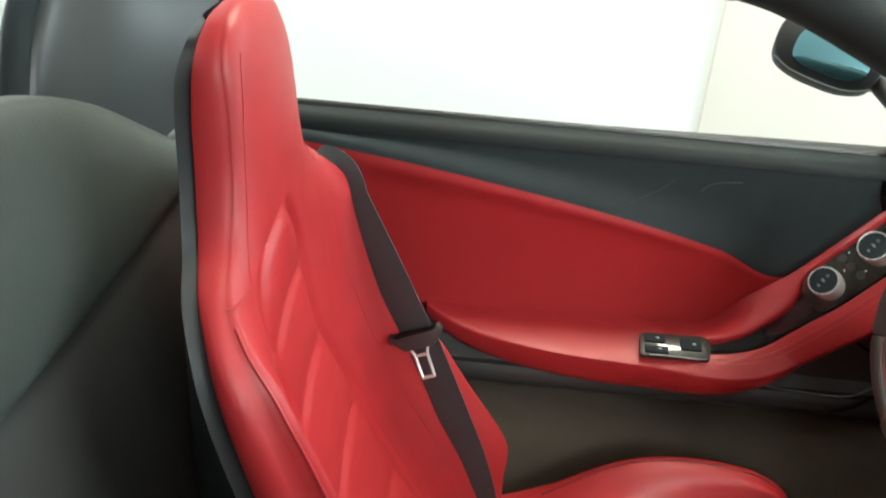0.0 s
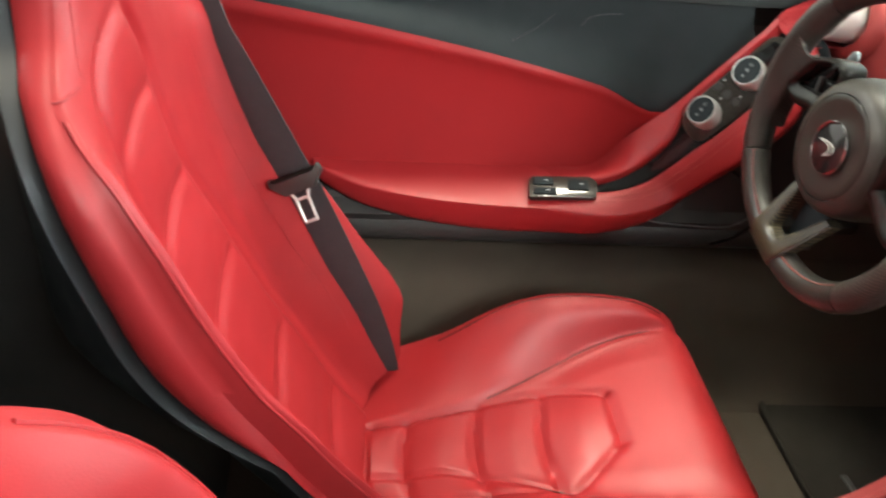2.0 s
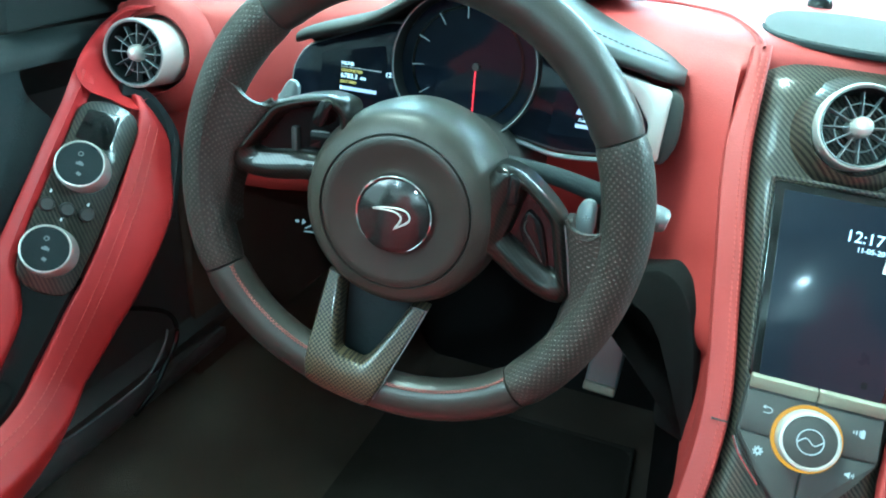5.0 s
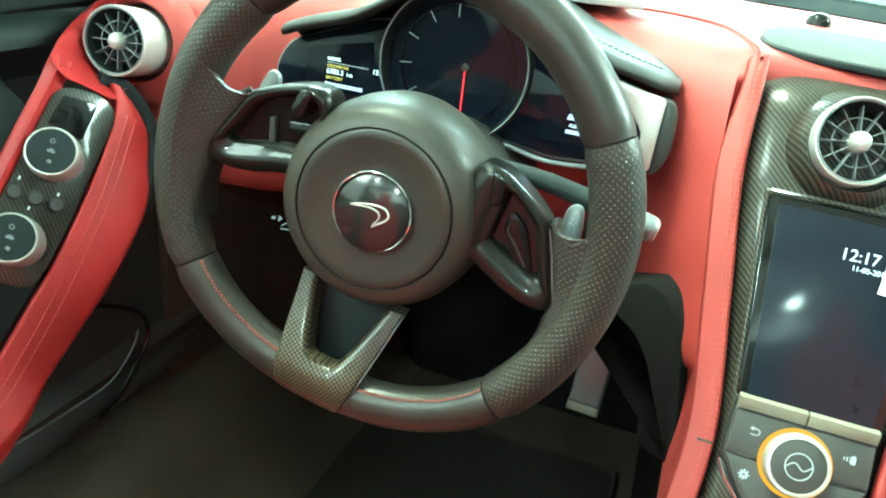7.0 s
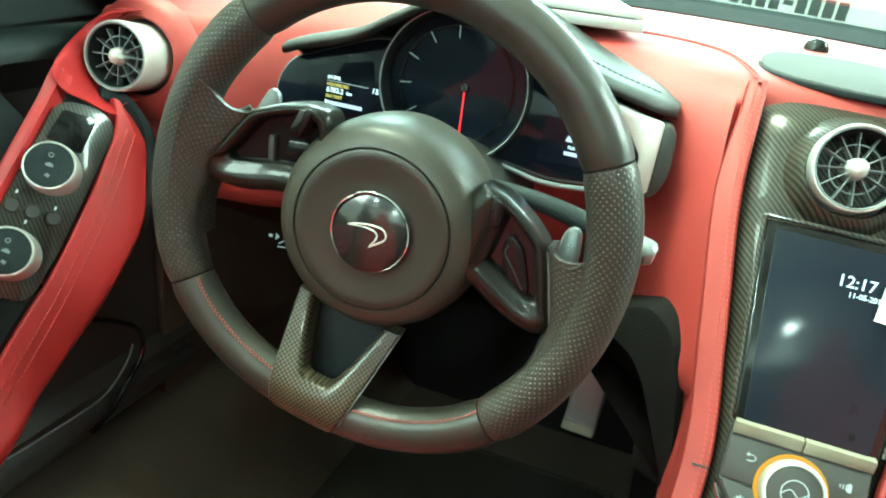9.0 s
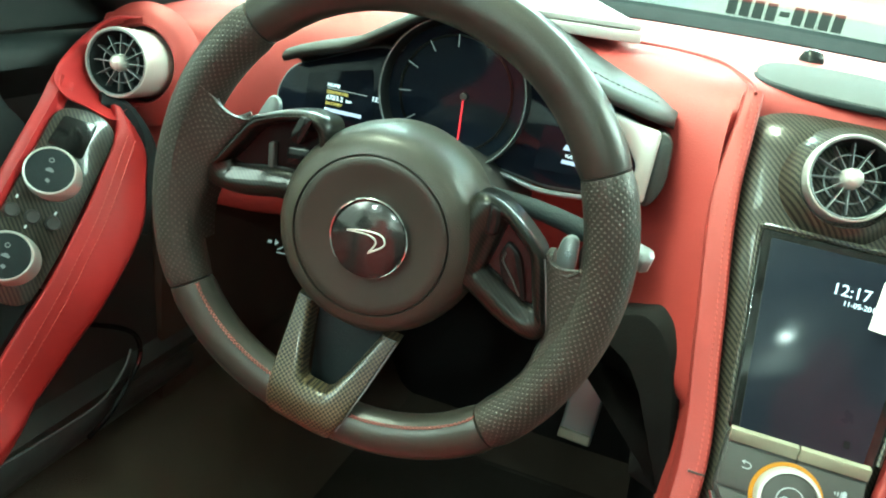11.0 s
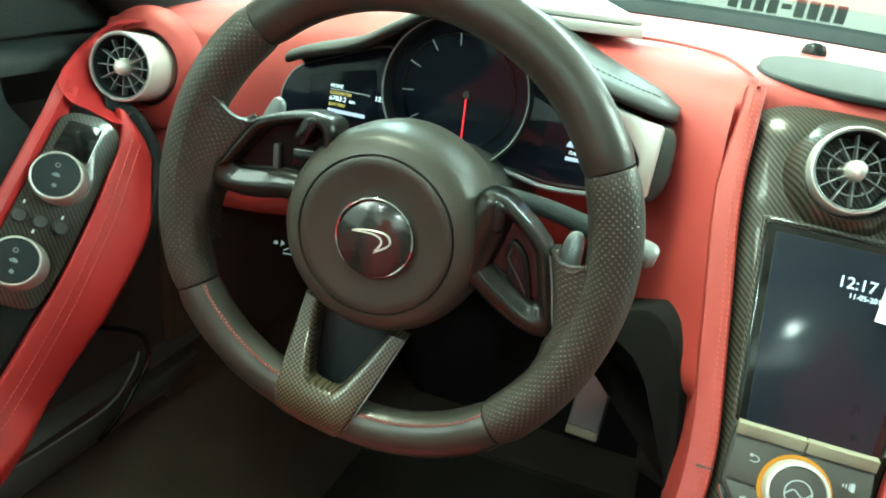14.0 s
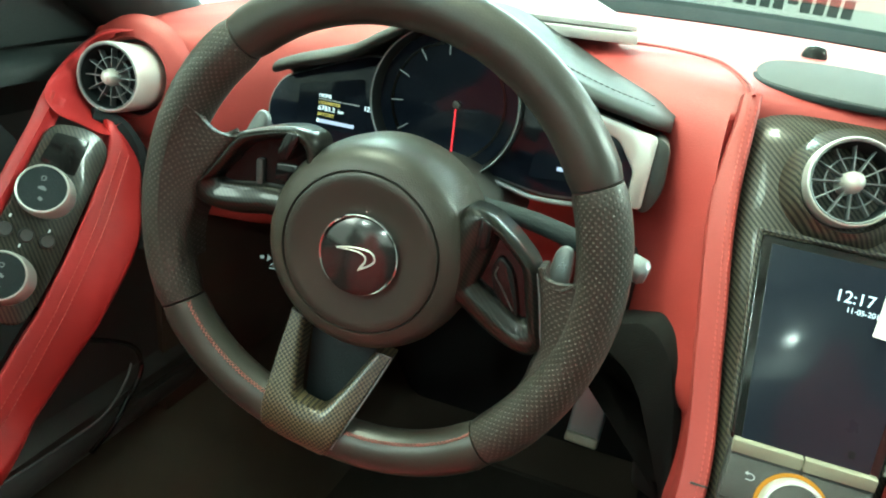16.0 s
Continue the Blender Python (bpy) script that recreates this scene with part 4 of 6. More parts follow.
def spoke_pod(s):
    """A glossy switch pod: a rounded frame round a deep recess with rocker switches in it."""
    hole = POD_IN if s < 0 else [(max(x, 0.075 + 0.1 * max(0.0, y - 0.03)), min(y, 0.040)) for x, y in POD_IN]
    outer, inner = closed_curve(POD_OUT, 6), closed_curve(hole, 6)
    rows = []
    for o, q in zip(outer, inner):
        low = max(0.0, -0.004 - o.y) / 0.02
        line = [(o, -0.034), (o, -0.016), (o * 0.88 + q * 0.12, -0.0105), (o * 0.58 + q * 0.42, -0.0068 - 0.0015 * low), (o * 0.2 + q * 0.8, -0.0085 - 0.003 * low), (q * 1.03 - o * 0.03, -0.0135), (q * 1.08 - o * 0.08, -0.0195)]
        rows.append([WHEEL @ Vector((s * v.x, v.y, z)) for v, z in [(Vector((p.x, p.y, 0)), p.z) for p in curve([(v.x, v.y, z) for v, z in line], 16)]])
    rows.append(rows[0])
    bm = sheet(rows)
    bmesh.ops.remove_doubles(bm, verts=bm.verts, dist=1e-6)
    spoke = part("spoke", bm, CARBON_POD, wheel, "glossy carbon fibre switch pod framing a recess")
    part("recess", plate([(s * q.x, q.y) for q in closed_curve(hole, 3)][::s], 0.003, WHEEL @ pose(0, 0, -0.0190), 0), SPOKE_BLACK, spoke, "black recess floor")
    # Silver tube draws the gloss highlight on the seam between pod and leather.
    part("edge_glint", tube([WHEEL @ Vector((s * q.x, q.y, -0.0118)) for q in curve([(0.1078, 0.0285, 0), (0.1155, 0.0135, 0), (0.1235, -0.0045, 0), (0.1288, -0.0160, 0)], 24)], 0.0006, 6), GREY_SILVER, spoke, "gloss highlight along the pod's seam")
    part("tab", plate([(s * x, y) for x, y in ((0.062, 0.049), (0.0725, 0.0475), (0.0755, 0.030), (0.067, 0.027))][::-s], 0.012, WHEEL @ pose(0, 0, -0.0062), 0.0022, 0.004), SPOKE_BLACK, spoke, "gloss black end button")
    if s > 0:
        rock = [(0.082, 0.029), (0.094, 0.022), (0.102, 0.008), (0.109, -0.006), (0.098, -0.009), (0.088, 0.003), (0.080, 0.016)]
        key = part("rocker", plate(rock[::-1], 0.010, WHEEL @ pose(0, 0, -0.0150), 0.0018, 0.005), SPOKE_BLACK, spoke, "gloss black rocker switch")
        part("rocker_line", tube([WHEEL @ Vector((x, y, -0.0146)) for x, y, z in curve([(0.084, 0.021, 0), (0.0845, 0.015, 0), (0.0925, 0.008, 0), (0.103, -0.002, 0)], 20)], 0.0005, 6), BUTTON, key, "paler line along the rocker")
        part("lower_line", tube([WHEEL @ Vector((x, y, -0.0115)) for x, y, z in curve([(0.092, -0.0095, 0), (0.100, -0.0145, 0), (0.110, -0.0160, 0), (0.1165, -0.0120, 0)], 20)], 0.0005, 6), GREY_SILVER, spoke, "thin bright line")
    else:
        part("rib", box(0.005, 0.020, 0.008, WHEEL @ pose(-0.0865, 0.010, -0.0190, 0, 0, 16), 0.0015), BUTTON, spoke, "dark grey divider")
        part("switch", plate([(-0.078, 0.021), (-0.058, 0.027), (-0.056, 0.014), (-0.076, 0.009)], 0.006, WHEEL @ pose(0, 0, -0.0165), 0.0014, 0.002), SPOKE_BLACK, spoke, "gloss black mode switch")
        part("warning_lamp", box(0.0032, 0.0013, 0.0006, WHEEL @ pose(-0.0640, 0.0130, -0.0158), 0), LIT_YELLOW, spoke, "small lit yellow lamp")


def thumb_rest(s):
    """Leather that runs from the rim to the pod's slanting edge."""
    rows = []
    inner_edge = curve([(0.1075, 0.0315, 0), (0.1135, 0.0175, 0), (0.1190, 0.0050, 0), (0.1245, -0.0075, 0), (0.1275, -0.0190, 0), (0.1265, -0.0300, 0), (0.1270, -0.0420, 0), (0.1255, -0.0560, 0), (0.1215, -0.0700, 0)], 44)
    for i, q in enumerate(inner_edge):
        rp = rim_point(15.5 - 46.5 * i / 43)
        r0, r1 = rp * ((rp.length - 0.0105) / rp.length), rp * ((rp.length - 0.003) / rp.length)
        mid = (q + r0) / 2
        dip = -0.006 * max(0.0, 1 - i / 7)
        line = [(q.x, q.y, -0.032), (q.x - 0.0002, q.y, -0.0150), (q.x * 0.86 + r0.x * 0.14, q.y * 0.86 + r0.y * 0.14 + dip * 0.6, -0.0105), (mid.x, mid.y + dip, -0.0082), (r0.x, r0.y + dip * 0.3, -0.0048), (r1.x, r1.y, -0.0006)]
        rows.append([WHEEL @ Vector((s * p.x, p.y, p.z)) for p in curve(line, 18)])
    part("thumb_rest", sheet(rows, thick=0.004), GRIP, wheel, "perforated leather thumb rest")
    edge = curve([(0.1078, 0.0325, -0.0125), (0.1130, 0.0275, -0.0115), (0.1190, 0.0250, -0.0105), (0.1260, 0.0265, -0.0085), (0.1310, 0.0330, -0.0065)], 20)
    part("leather_fold", tube([WHEEL @ Vector((s * p.x, p.y, p.z)) for p in edge], 0.0016, 8), GRIP, wheel, "folded leather edge")


for s in (-1, 1):
    spoke_pod(s)
    thumb_rest(s)
    pad = [(s * x, y) for x, y in ((0.116, -0.006), (0.1120, 0.018), (0.1110, 0.032), (0.1155, 0.038), (0.1225, 0.037), (0.1275, 0.020), (0.130, -0.006))]
    paddle = part("paddle", plate(pad if s < 0 else pad[::-1], 0.006, WHEEL @ pose(0, 0, -0.060), 0.0024, 0.006), GREY_SILVER, wheel, "grey shift paddle")
    # Printed sign, given a slight glow to stand out pale.
    part("paddle_mark", join(*[box(0.0056, 0.0011, 0.0005, WHEEL @ pose(s * 0.1192, 0.024, -0.0598, 0, 0, 20 + a), 0) for a in ((0, 90) if s > 0 else (0,))]), GLOW_MARK, paddle)
fork = [((0.0400, 0.073), (0.0275, 0.072)), ((0.0378, 0.058), (0.0233, 0.058)), ((0.0350, 0.040), (0.0180, 0.042)), ((0.0325, 0.026), (0.0142, 0.032)), ((0.0300, 0.012), (0.0120, 0.0270)), ((0.0282, 0.004), (0.0105, 0.0248)), ((0.0262, -0.005), (0.0090, 0.0235)), ((0.0215, -0.0100), (0.0070, 0.0228)), ((0.0110, -0.0115), (0.0035, 0.0226))]
fork = [((-a, b), (-c, d)) for (a, b), (c, d) in fork] + [((0, -0.0118), (0, 0.0226))] + fork[::-1]


def fork_point(x, y, h):
    """Follows the front of the rim at the foot, then leans back towards the hub."""
    z = 0.0042 - 0.46 * max(0.0, y - 0.012) - 0.9 * max(0.0, -0.002 - y)
    return WHEEL @ Vector((x, y - 0.149, z + h))


rows = []
for o, q in fork:
    o, q = Vector((*o, 0)), Vector((*q, 0))
    d = q - o
    w = d.length
    line = [(0, -0.016), (0, -0.0026), (0.0012 / w, -0.0006), (0.10, 0), (0.3, 0), (0.5, 0), (0.7, 0), (1 - 0.003 / w, -0.0004), (1 - 0.0008 / w, -0.0018), (1, -0.005), (1, -0.016)]
    rows.append([fork_point(o.x + d.x * f, o.y + d.y * f, h) for f, h in line])
lower = part("lower_spoke", sheet(rows, ring=True, caps=True), CARBON_WHEEL, wheel, "forked carbon fibre lower spoke")
# Glint on the right arm's lacquered edge, drawn as a thin silver tube.
part("fork_glint", tube([fork_point(x, y, -0.0012) for x, y in ((0.0285, 0.004), (0.0326, 0.026), (0.0351, 0.040), (0.0401, 0.0725))], 0.0005, 6), GREY_SILVER, lower, "glint on the lacquered right edge")
for s in (-1, 1):
    part("tip", tube([fork_point(s * x, y, -0.0006) for x, y in ((0.0290, 0.0722), (0.0340, 0.0728), (0.0396, 0.0732))], 0.0007, 6), BUTTON, lower, "dark cut end")
part("spoke_web", plate([(-0.032, -0.06), (-0.012, -0.138), (0.012, -0.138), (0.036, -0.06)], 0.004, WHEEL @ pose(0, 0, -0.046, -6), 0.001), SUEDE, wheel)

# ---- air vents ----


def air_vent(m, label):
    """A round barrel vent; local z points at the occupant."""
    v = thing("air_vent", m, label, "air vent", "round air vents")
    part("barrel", lathe([(0.0295, -0.052), (0.0305, -0.030), (0.0312, -0.004), (0.0312, 0.005), (0.0306, 0.0072), (0.0298, 0.0076), (0.0290, 0.0066)], 64, m), SILVER, v, "satin silver barrel")
    part("liner", lathe([(0.0291, 0.0064), (0.0282, 0.0040), (0.0270, -0.006), (0.0255, -0.030), (0, -0.034)], 48, m), SUEDE, v, "black liner")
    part("face_ring", lathe([(0.0292, 0.0066), (0.0286, 0.0078), (0.0278, 0.0074), (0.0276, 0.0056)], 56, m), GREY_SILVER, v, "satin face ring")
    part("mid_ring", tube([m @ Vector((0.0175 * math.cos(2 * math.pi * k / 48), 0.0175 * math.sin(2 * math.pi * k / 48), -0.001)) for k in range(48)], 0.0006, 6, ring=True, up=m.to_3x3() @ Vector((0, 0, 1))), GREY_SILVER, v)
    for k in range(12):
        a = 360 / 12 * k + 8
        part("blade", box(0.0185, 0.0009, 0.008, m @ pose(0, 0, 0, 0, 0, a) @ pose(0.0165, 0, -0.0025, 0, 0, 0), 0.0003), GREY_SILVER, v)
    part("centre_cap", lathe([(0.0080, -0.014), (0.0078, 0.001), (0.0070, 0.0058), (0.0052, 0.0085), (0.0028, 0.0098), (0, 0.0100)], 32, m), SILVER, v, "domed silver centre")
    return v


VL = frame_at((-0.602, 0.150, 0.623), (0.95, 0.10, -0.1), (0.10, -0.97, 0.18)) @ pose(0.0057, 0.002, 0)
air_vent(VL, "round silver air vent at the end of the red dash")
CN = Vector((0, -0.87, 0.49)).normalized()
CU = Vector((0, 0.49, 0.87)).normalized()
CP = Vector((0, 0.085, 0.487))
CON = Matrix.Translation(CP) @ Matrix((Vector((1, 0, 0)), CU, CN)).transposed().to_4x4()
air_vent(CON @ pose(0.011, 0.192, 0.016, 6, 4, 0), "round silver air vent in the carbon fibre console")
part("vent_surround", lathe([(0.0350, -0.040), (0.0352, -0.030), (0.0372, -0.0272), (0.046, -0.0295), (0.054, -0.034), (0.058, -0.042)], 48, VL), RED_DASH, dash, "red leather surround of the vent")
rows = []
arc = [VL @ Vector((0.039 * math.cos(radians(288 - 168 * i / 39)), 0.039 * math.sin(radians(288 - 168 * i / 39)), -0.020)) for i in range(40)]
outer = curve([rail(0.123, 0.031, -0.0075), rail(0.112, 0.029, -0.0010), rail(0.1070, 0.018, 0.0035), rail(0.1065, 0.000, 0.0052), rail(0.1065, -0.022, 0.0050), rail(0.122, -0.0345, 0.0020), (-0.648, 0.163, 0.637), (-0.622, 0.172, 0.6575), (-0.598, 0.182, 0.662)], 40)
for i, (p, q) in enumerate(zip(outer, arc)):
    d = (p - q).normalized()
    rows.append(curve([p + d * 0.001 - RN * 0.005 + Vector((-0.006, 0.012, 0)) * min(1.0, max(0.0, (i - 18) / 8)), p, p * 0.6 + q * 0.4 + VL.to_3x3() @ Vector((0, 0, 0.003)), q + d * 0.003, q - d * 0.001 + VL.to_3x3() @ Vector((0, 0, -0.005)), q - d * 0.002 + VL.to_3x3() @ Vector((0, 0, -0.03))], 18))
part("vent_cowl", sheet(rows), RED, door, "red leather cowl round the air vent")
vent_seat = thing("vent_housing", (-0.57, 0.17, 0.62), "black housing behind the round air vent", "vent housing")
part("housing", lathe([(0.0318, -0.036), (0.0345, -0.038), (0.0360, -0.044), (0.034, -0.075), (0.0, -0.08)], 40, VL), PLASTIC, vent_seat)

# ---- centre console ----
console = thing("centre_console", (0.024, 0.10, 0.03), "carbon fibre centre console with red stitched edges", "console")


def con_section(s):
    """Point on the console's face at s along its slope, bending level at the foot."""
    if s > -0.13:
        return CP + CU * s
    q = CP + CU * -0.13
    f = -0.13 - s
    bend = min(f / 0.14, 1.0)
    return q + CU * -(f - bend * f * 0.5) + Vector((0, -1, 0)) * bend * f * 0.35 + Vector((0, 0, 1)) * bend * f * 0.12


def half_w(s):
    return graph([(-0.5, 0.066), (-0.18, 0.066), (-0.04, 0.054), (0.06, 0.066), (0.16, 0.080), (0.25, 0.082)], s)


rows = []
for i in range(46):
    s = 0.250 - 0.62 * i / 45
    p, w = con_section(s), half_w(s)
    drop = max(0, s - 0.225) * 0.9
    rows.append([p + Vector((0.024 + u * w, 0, 0)) + CN * (-0.012 * abs(u) ** 6 - drop) for u in [-1 + 2 * k / 16 for k in range(17)]])
part("carbon_face", sheet(rows), CARBON, console, "lacquered carbon fibre console face")
part("vent_collar", lathe([(0.046, -0.003), (0.041, 0.003), (0.0365, 0.010), (0.0330, 0.0125), (0.0318, 0.011), (0.0318, 0.002)], 56, CON @ pose(0.012, 0.190, 0.0)), CARBON, console, "raised carbon vent collar")
for s in (-1, 1):
    prof = []
    for i in range(50):
        q = 0.249 - 0.621 * i / 49
        p, w = con_section(q), half_w(q)
        x = 0.024 + s * w
        k = 1 - 0.32 * min(1.0, max(0.0, (q - 0.17) / 0.06))
        ring = [p + Vector((x + s * o, 0, 0)) + CN * (h - 0.004 * max(0.0, (q - 0.235) / 0.014) ** 2) for o, h in ((-0.001, -0.006), (0.000, 0.0005), (0.0030, 0.0018), (0.0070, 0.0012), (0.0110 * k, -0.0002), (0.0155 * k, -0.0020), (0.0190 * k, -0.0050))]
        side = Vector((x + s * 0.0205 * k, 0, 0)) + p + CN * -0.03
        prof.append(curve(ring + [side], 18))
    part("edge_rail", sheet(prof), RED_DASH, console, "red leather edge with stitched seam")
    if s < 0:
        part("stitching", join(*[stitches([con_section(0.236 - 0.48 * i / 60) + Vector((0.024 - half_w(0.236 - 0.48 * i / 60) - o, 0, 0)) + CN * h for i in range(61)], 0.0042, 0.0006) for o, h in ((0.0022, 0.0022), (0.0064, 0.0016))]), THREAD, console)
        part("seam", box(0.012, 0.0014, 0.005, Matrix.Translation(con_section(-0.038)) @ Matrix((Vector((1, 0, 0)), CU, CN)).transposed().to_4x4() @ pose(0.024 - half_w(-0.038) - 0.006, 0, 0.0), 0), PLASTIC, console)
# red side wall that runs forward to the dash
rows = []
for i in range(40):
    q = 0.09 - 0.44 * i / 39
    p = con_section(q) + Vector((0.024 - half_w(q) - 0.0095, 0, 0)) + CN * -0.005
    z = p.z
    fx = graph([(0.2, -0.045), (0.30, -0.042), (0.40, -0.054), (0.46, -0.075), (0.50, -0.115), (0.60, -0.125), (0.70, -0.13)], z)
    f = Vector((fx, max(p.y + 0.05, graph([(0.2, 0.06), (0.30, 0.09), (0.40, 0.16), (0.46, 0.24), (0.50, 0.26), (0.70, 0.26)], z)), z - 0.01))
    rows.append(curve([p, p * 0.75 + f * 0.25 + Vector((-0.004, 0, 0)), p * 0.4 + f * 0.6 + Vector((-0.003, 0, 0)), f], 12))
part("side_wall", sheet(rows), RED_DASH, console, "red leather console side")
part("core", box(0.125, 0.62, 0.40, pose(0.024, 0.36, 0.23), 0.02), FOOTWELL_BLACK, console, "tunnel side, shade put into its black")
part("tunnel", box(0.14, 0.85, 0.24, pose(0.024, -0.42, 0.15), 0.03), BLACK_LEATHER, console, "black leather tunnel cover")

# touch screen and its buttons
C = CON @ pose(0.024, 0, 0)
bezel = part("screen_bezel", plate([(-0.048, 0.000), (-0.060, 0.146), (0.060, 0.146), (0.048, 0.000)], 0.006, C @ pose(0, 0, 0.006), 0.0012, 0.004), GLOSS, console, "gloss black screen surround")
part("screen_edge", tube(curve([C @ Vector(p) for p in ((-0.0500, 0.004, 0.0066), (-0.0555, 0.070, 0.0066), (-0.0612, 0.140, 0.0066), (-0.0605, 0.1472, 0.0066), (-0.053, 0.1485, 0.0066), (0.0, 0.1485, 0.0066), (0.053, 0.1485, 0.0066), (0.0605, 0.1472, 0.0066), (0.0612, 0.140, 0.0066), (0.0555, 0.070, 0.0066), (0.0500, 0.004, 0.0066))], 90), 0.0018, 8), CARBON, bezel, "raised carbon edge")
screen = part("screen", plate([(-0.041, 0.002), (-0.052, 0.140), (0.052, 0.140), (0.041, 0.002)], 0.001, C @ pose(0, 0, 0.0066), 0.0002, 0.001), TOUCH, bezel, "dark portrait touch screen")
part("lettering", lettering("12:17", 0.0118, C @ pose(-0.005, 0.1150, 0.0069)), LIT_WHITE, screen)
part("lettering", lettering("11-05-2018", 0.0052, C @ pose(0.004, 0.1065, 0.0069)), LIT_WHITE, screen)
part("icon", box(0.004, 0.005, 0.0004, C @ pose(0.028, 0.012, 0.0069), 0.0), LIT_BLUE, screen)
keys = part("key_block", plate([(-0.0465, -0.001), (-0.0480, -0.042), (-0.032, -0.066), (-0.012, -0.088), (0.012, -0.088), (0.032, -0.066), (0.0480, -0.042), (0.0465, -0.001)], 0.010, C @ pose(0, 0, 0.0045), 0.0015, 0.004), PLASTIC, console, "black key block")
part("edge_strip", tube(curve([C @ Vector(p) for p in ((-0.0492, -0.0455, 0.0066), (-0.0440, -0.0555, 0.0066), (-0.0370, -0.0640, 0.0066), (-0.0262, -0.0758, 0.0066))], 20), 0.0012, 8), CHROME, keys, "polished edge strip")
for s in (-1, 1):
    part("key_strip", plate([(s * 0.0005, -0.0005), (s * 0.0005, 0.0085), (s * 0.0460, 0.0085), (s * 0.0460, -0.0005)][::s], 0.008, C @ pose(0, -0.0075, 0.0085, 24, 0, 0), 0.0006), KEY_EDGE, keys, "pale bevelled key edge")
    key = part("key", plate([(s * 0.0006, -0.009), (s * 0.0458, -0.009), (s * 0.0470, -0.039), (s * 0.0006, -0.041)][::-s], 0.006, C @ pose(0, 0, 0.0072), 0.0009, 0.002), BUTTON, keys, "dark grey key")
    if s < 0:
        marks = [tube([C @ Vector((x - 0.030, y - 0.0215, 0.0075)) for x, y, z in curve([(-0.003, 0.002, 0), (0.001, 0.002, 0), (0.0028, 0.0, 0), (0.001, -0.002, 0), (-0.003, -0.002, 0)], 16)], 0.0004, 5), plate([(-0.0036, 0.002), (-0.0014, 0.0036), (-0.0014, 0.0004)], 0.0003, C @ pose(-0.0305, -0.0215, 0.0076), 0)]
    else:
        marks = [tube([C @ Vector((0.030 + k * 0.0020, y - 0.0215, 0.0075)) for y in (-0.0016 - 0.0005 * k, 0.0016 + 0.0005 * k)], 0.0004, 5) for k in (-1, 0, 1)] + [plate([(0.0022, -0.003), (0.005, -0.003), (0.005, 0.002), (0.0035, 0.0034), (0.0022, 0.002)], 0.0003, C @ pose(0.0305, -0.0215, 0.0076), 0)]
    part("icon", join(*marks), LIT_ICON, key)
    key = part("key", plate([(s * 0.0006, -0.0425), (s * 0.0470, -0.0405), (s * 0.0315, -0.0650), (s * 0.0115, -0.0865), (s * 0.0006, -0.0870)][::-s], 0.006, C @ pose(0, 0, 0.0072), 0.0009, 0.002), BUTTON, keys, "dark grey key")
    K = C @ pose(s * 0.031, -0.052, 0.0073)
    if s < 0:
        marks = [lathe([(0.0025, 0), (0.0025, 0.0004), (0.0011, 0.0004), (0.0011, 0)], 20, K)] + [box(0.0013, 0.0011, 0.0004, K @ pose(0, 0, 0.0002, 0, 0, 45 * k) @ pose(0.0030, 0, 0), 0) for k in range(8)]
    else:
        marks = [plate([(-0.0030, -0.0010), (-0.0014, -0.0010), (0.0004, -0.0026), (0.0004, 0.0026), (-0.0014, 0.0010), (-0.0030, 0.0010)], 0.0003, K, 0)] + [tube([K @ Vector((0.0014 + 0.0013 * k, y, 0.0002)) for y in (-0.0010 - 0.0007 * k, 0.0010 + 0.0007 * k)], 0.0003, 5) for k in (0, 1)]
    part("icon", join(*marks), LIT_ICON, key)
KN = C @ pose(-0.001, -0.035, 0.0065)
dial = part("rotary_knob", lathe([(0.0215, 0.0), (0.0215, 0.008), (0.0209, 0.0115), (0.0202, 0.0130), (0.0184, 0.0133), (0.0179, 0.0120)], 56, KN), SILVER, keys, "satin silver rotary knob")
part("light_ring", lathe([(0.0244, 0.0005), (0.0240, 0.0022), (0.0218, 0.0024), (0.0216, 0.0005)], 56, KN), LIT_AMBER, dial, "glowing amber ring")
part("knob_face", lathe([(0.0182, 0.010), (0.0179, 0.0124), (0.0160, 0.0130), (0.0, 0.0132)], 44, KN), BUTTON, dial, "dark knob face")
part("knob_mark", join(tube([KN @ Vector((0.0088 * math.cos(2 * math.pi * k / 40), 0.0088 * math.sin(2 * math.pi * k / 40), 0.0136)) for k in range(40)], 0.00045, 5, ring=True, up=CN), tube([KN @ p for p in curve([(-0.0086, -0.002, 0.0137), (-0.003, 0.002, 0.0138), (0.003, -0.002, 0.0138), (0.0086, 0.002, 0.0137)], 20)], 0.00045, 5, up=CN)), LIT_ICON, dial)
for x, s, r, name, label in ((-0.031, -0.146, 0.0125, "mode_knob", "ribbed silver mode knob"), (-0.005, -0.120, 0.0135, "start_button", "round pale silver button")):
    m = Matrix.Translation(con_section(s)) @ Matrix((Vector((1, 0, 0)), CU, CN)).transposed().to_4x4() @ pose(0.024 + x, 0, 0)
    b = part(name, lathe([(r, -0.004), (r, 0.008), (r * 0.9, 0.0105), (r * 0.55, 0.011), (0, 0.0105)], 36, m), SILVER, console, label)
    if name == "mode_knob":
        for k in range(6):
            part("lobe", lathe([(0.0035, 0.0), (0.0035, 0.0095), (0.0025, 0.0105), (0, 0.0107)], 12, m @ pose(r * math.cos(k * math.pi / 3), r * math.sin(k * math.pi / 3), 0)), SILVER, b)
        part("knob_face", lathe([(0.006, 0.0105), (0.0055, 0.0118), (0, 0.0118)], 20, m), PLASTIC, b)

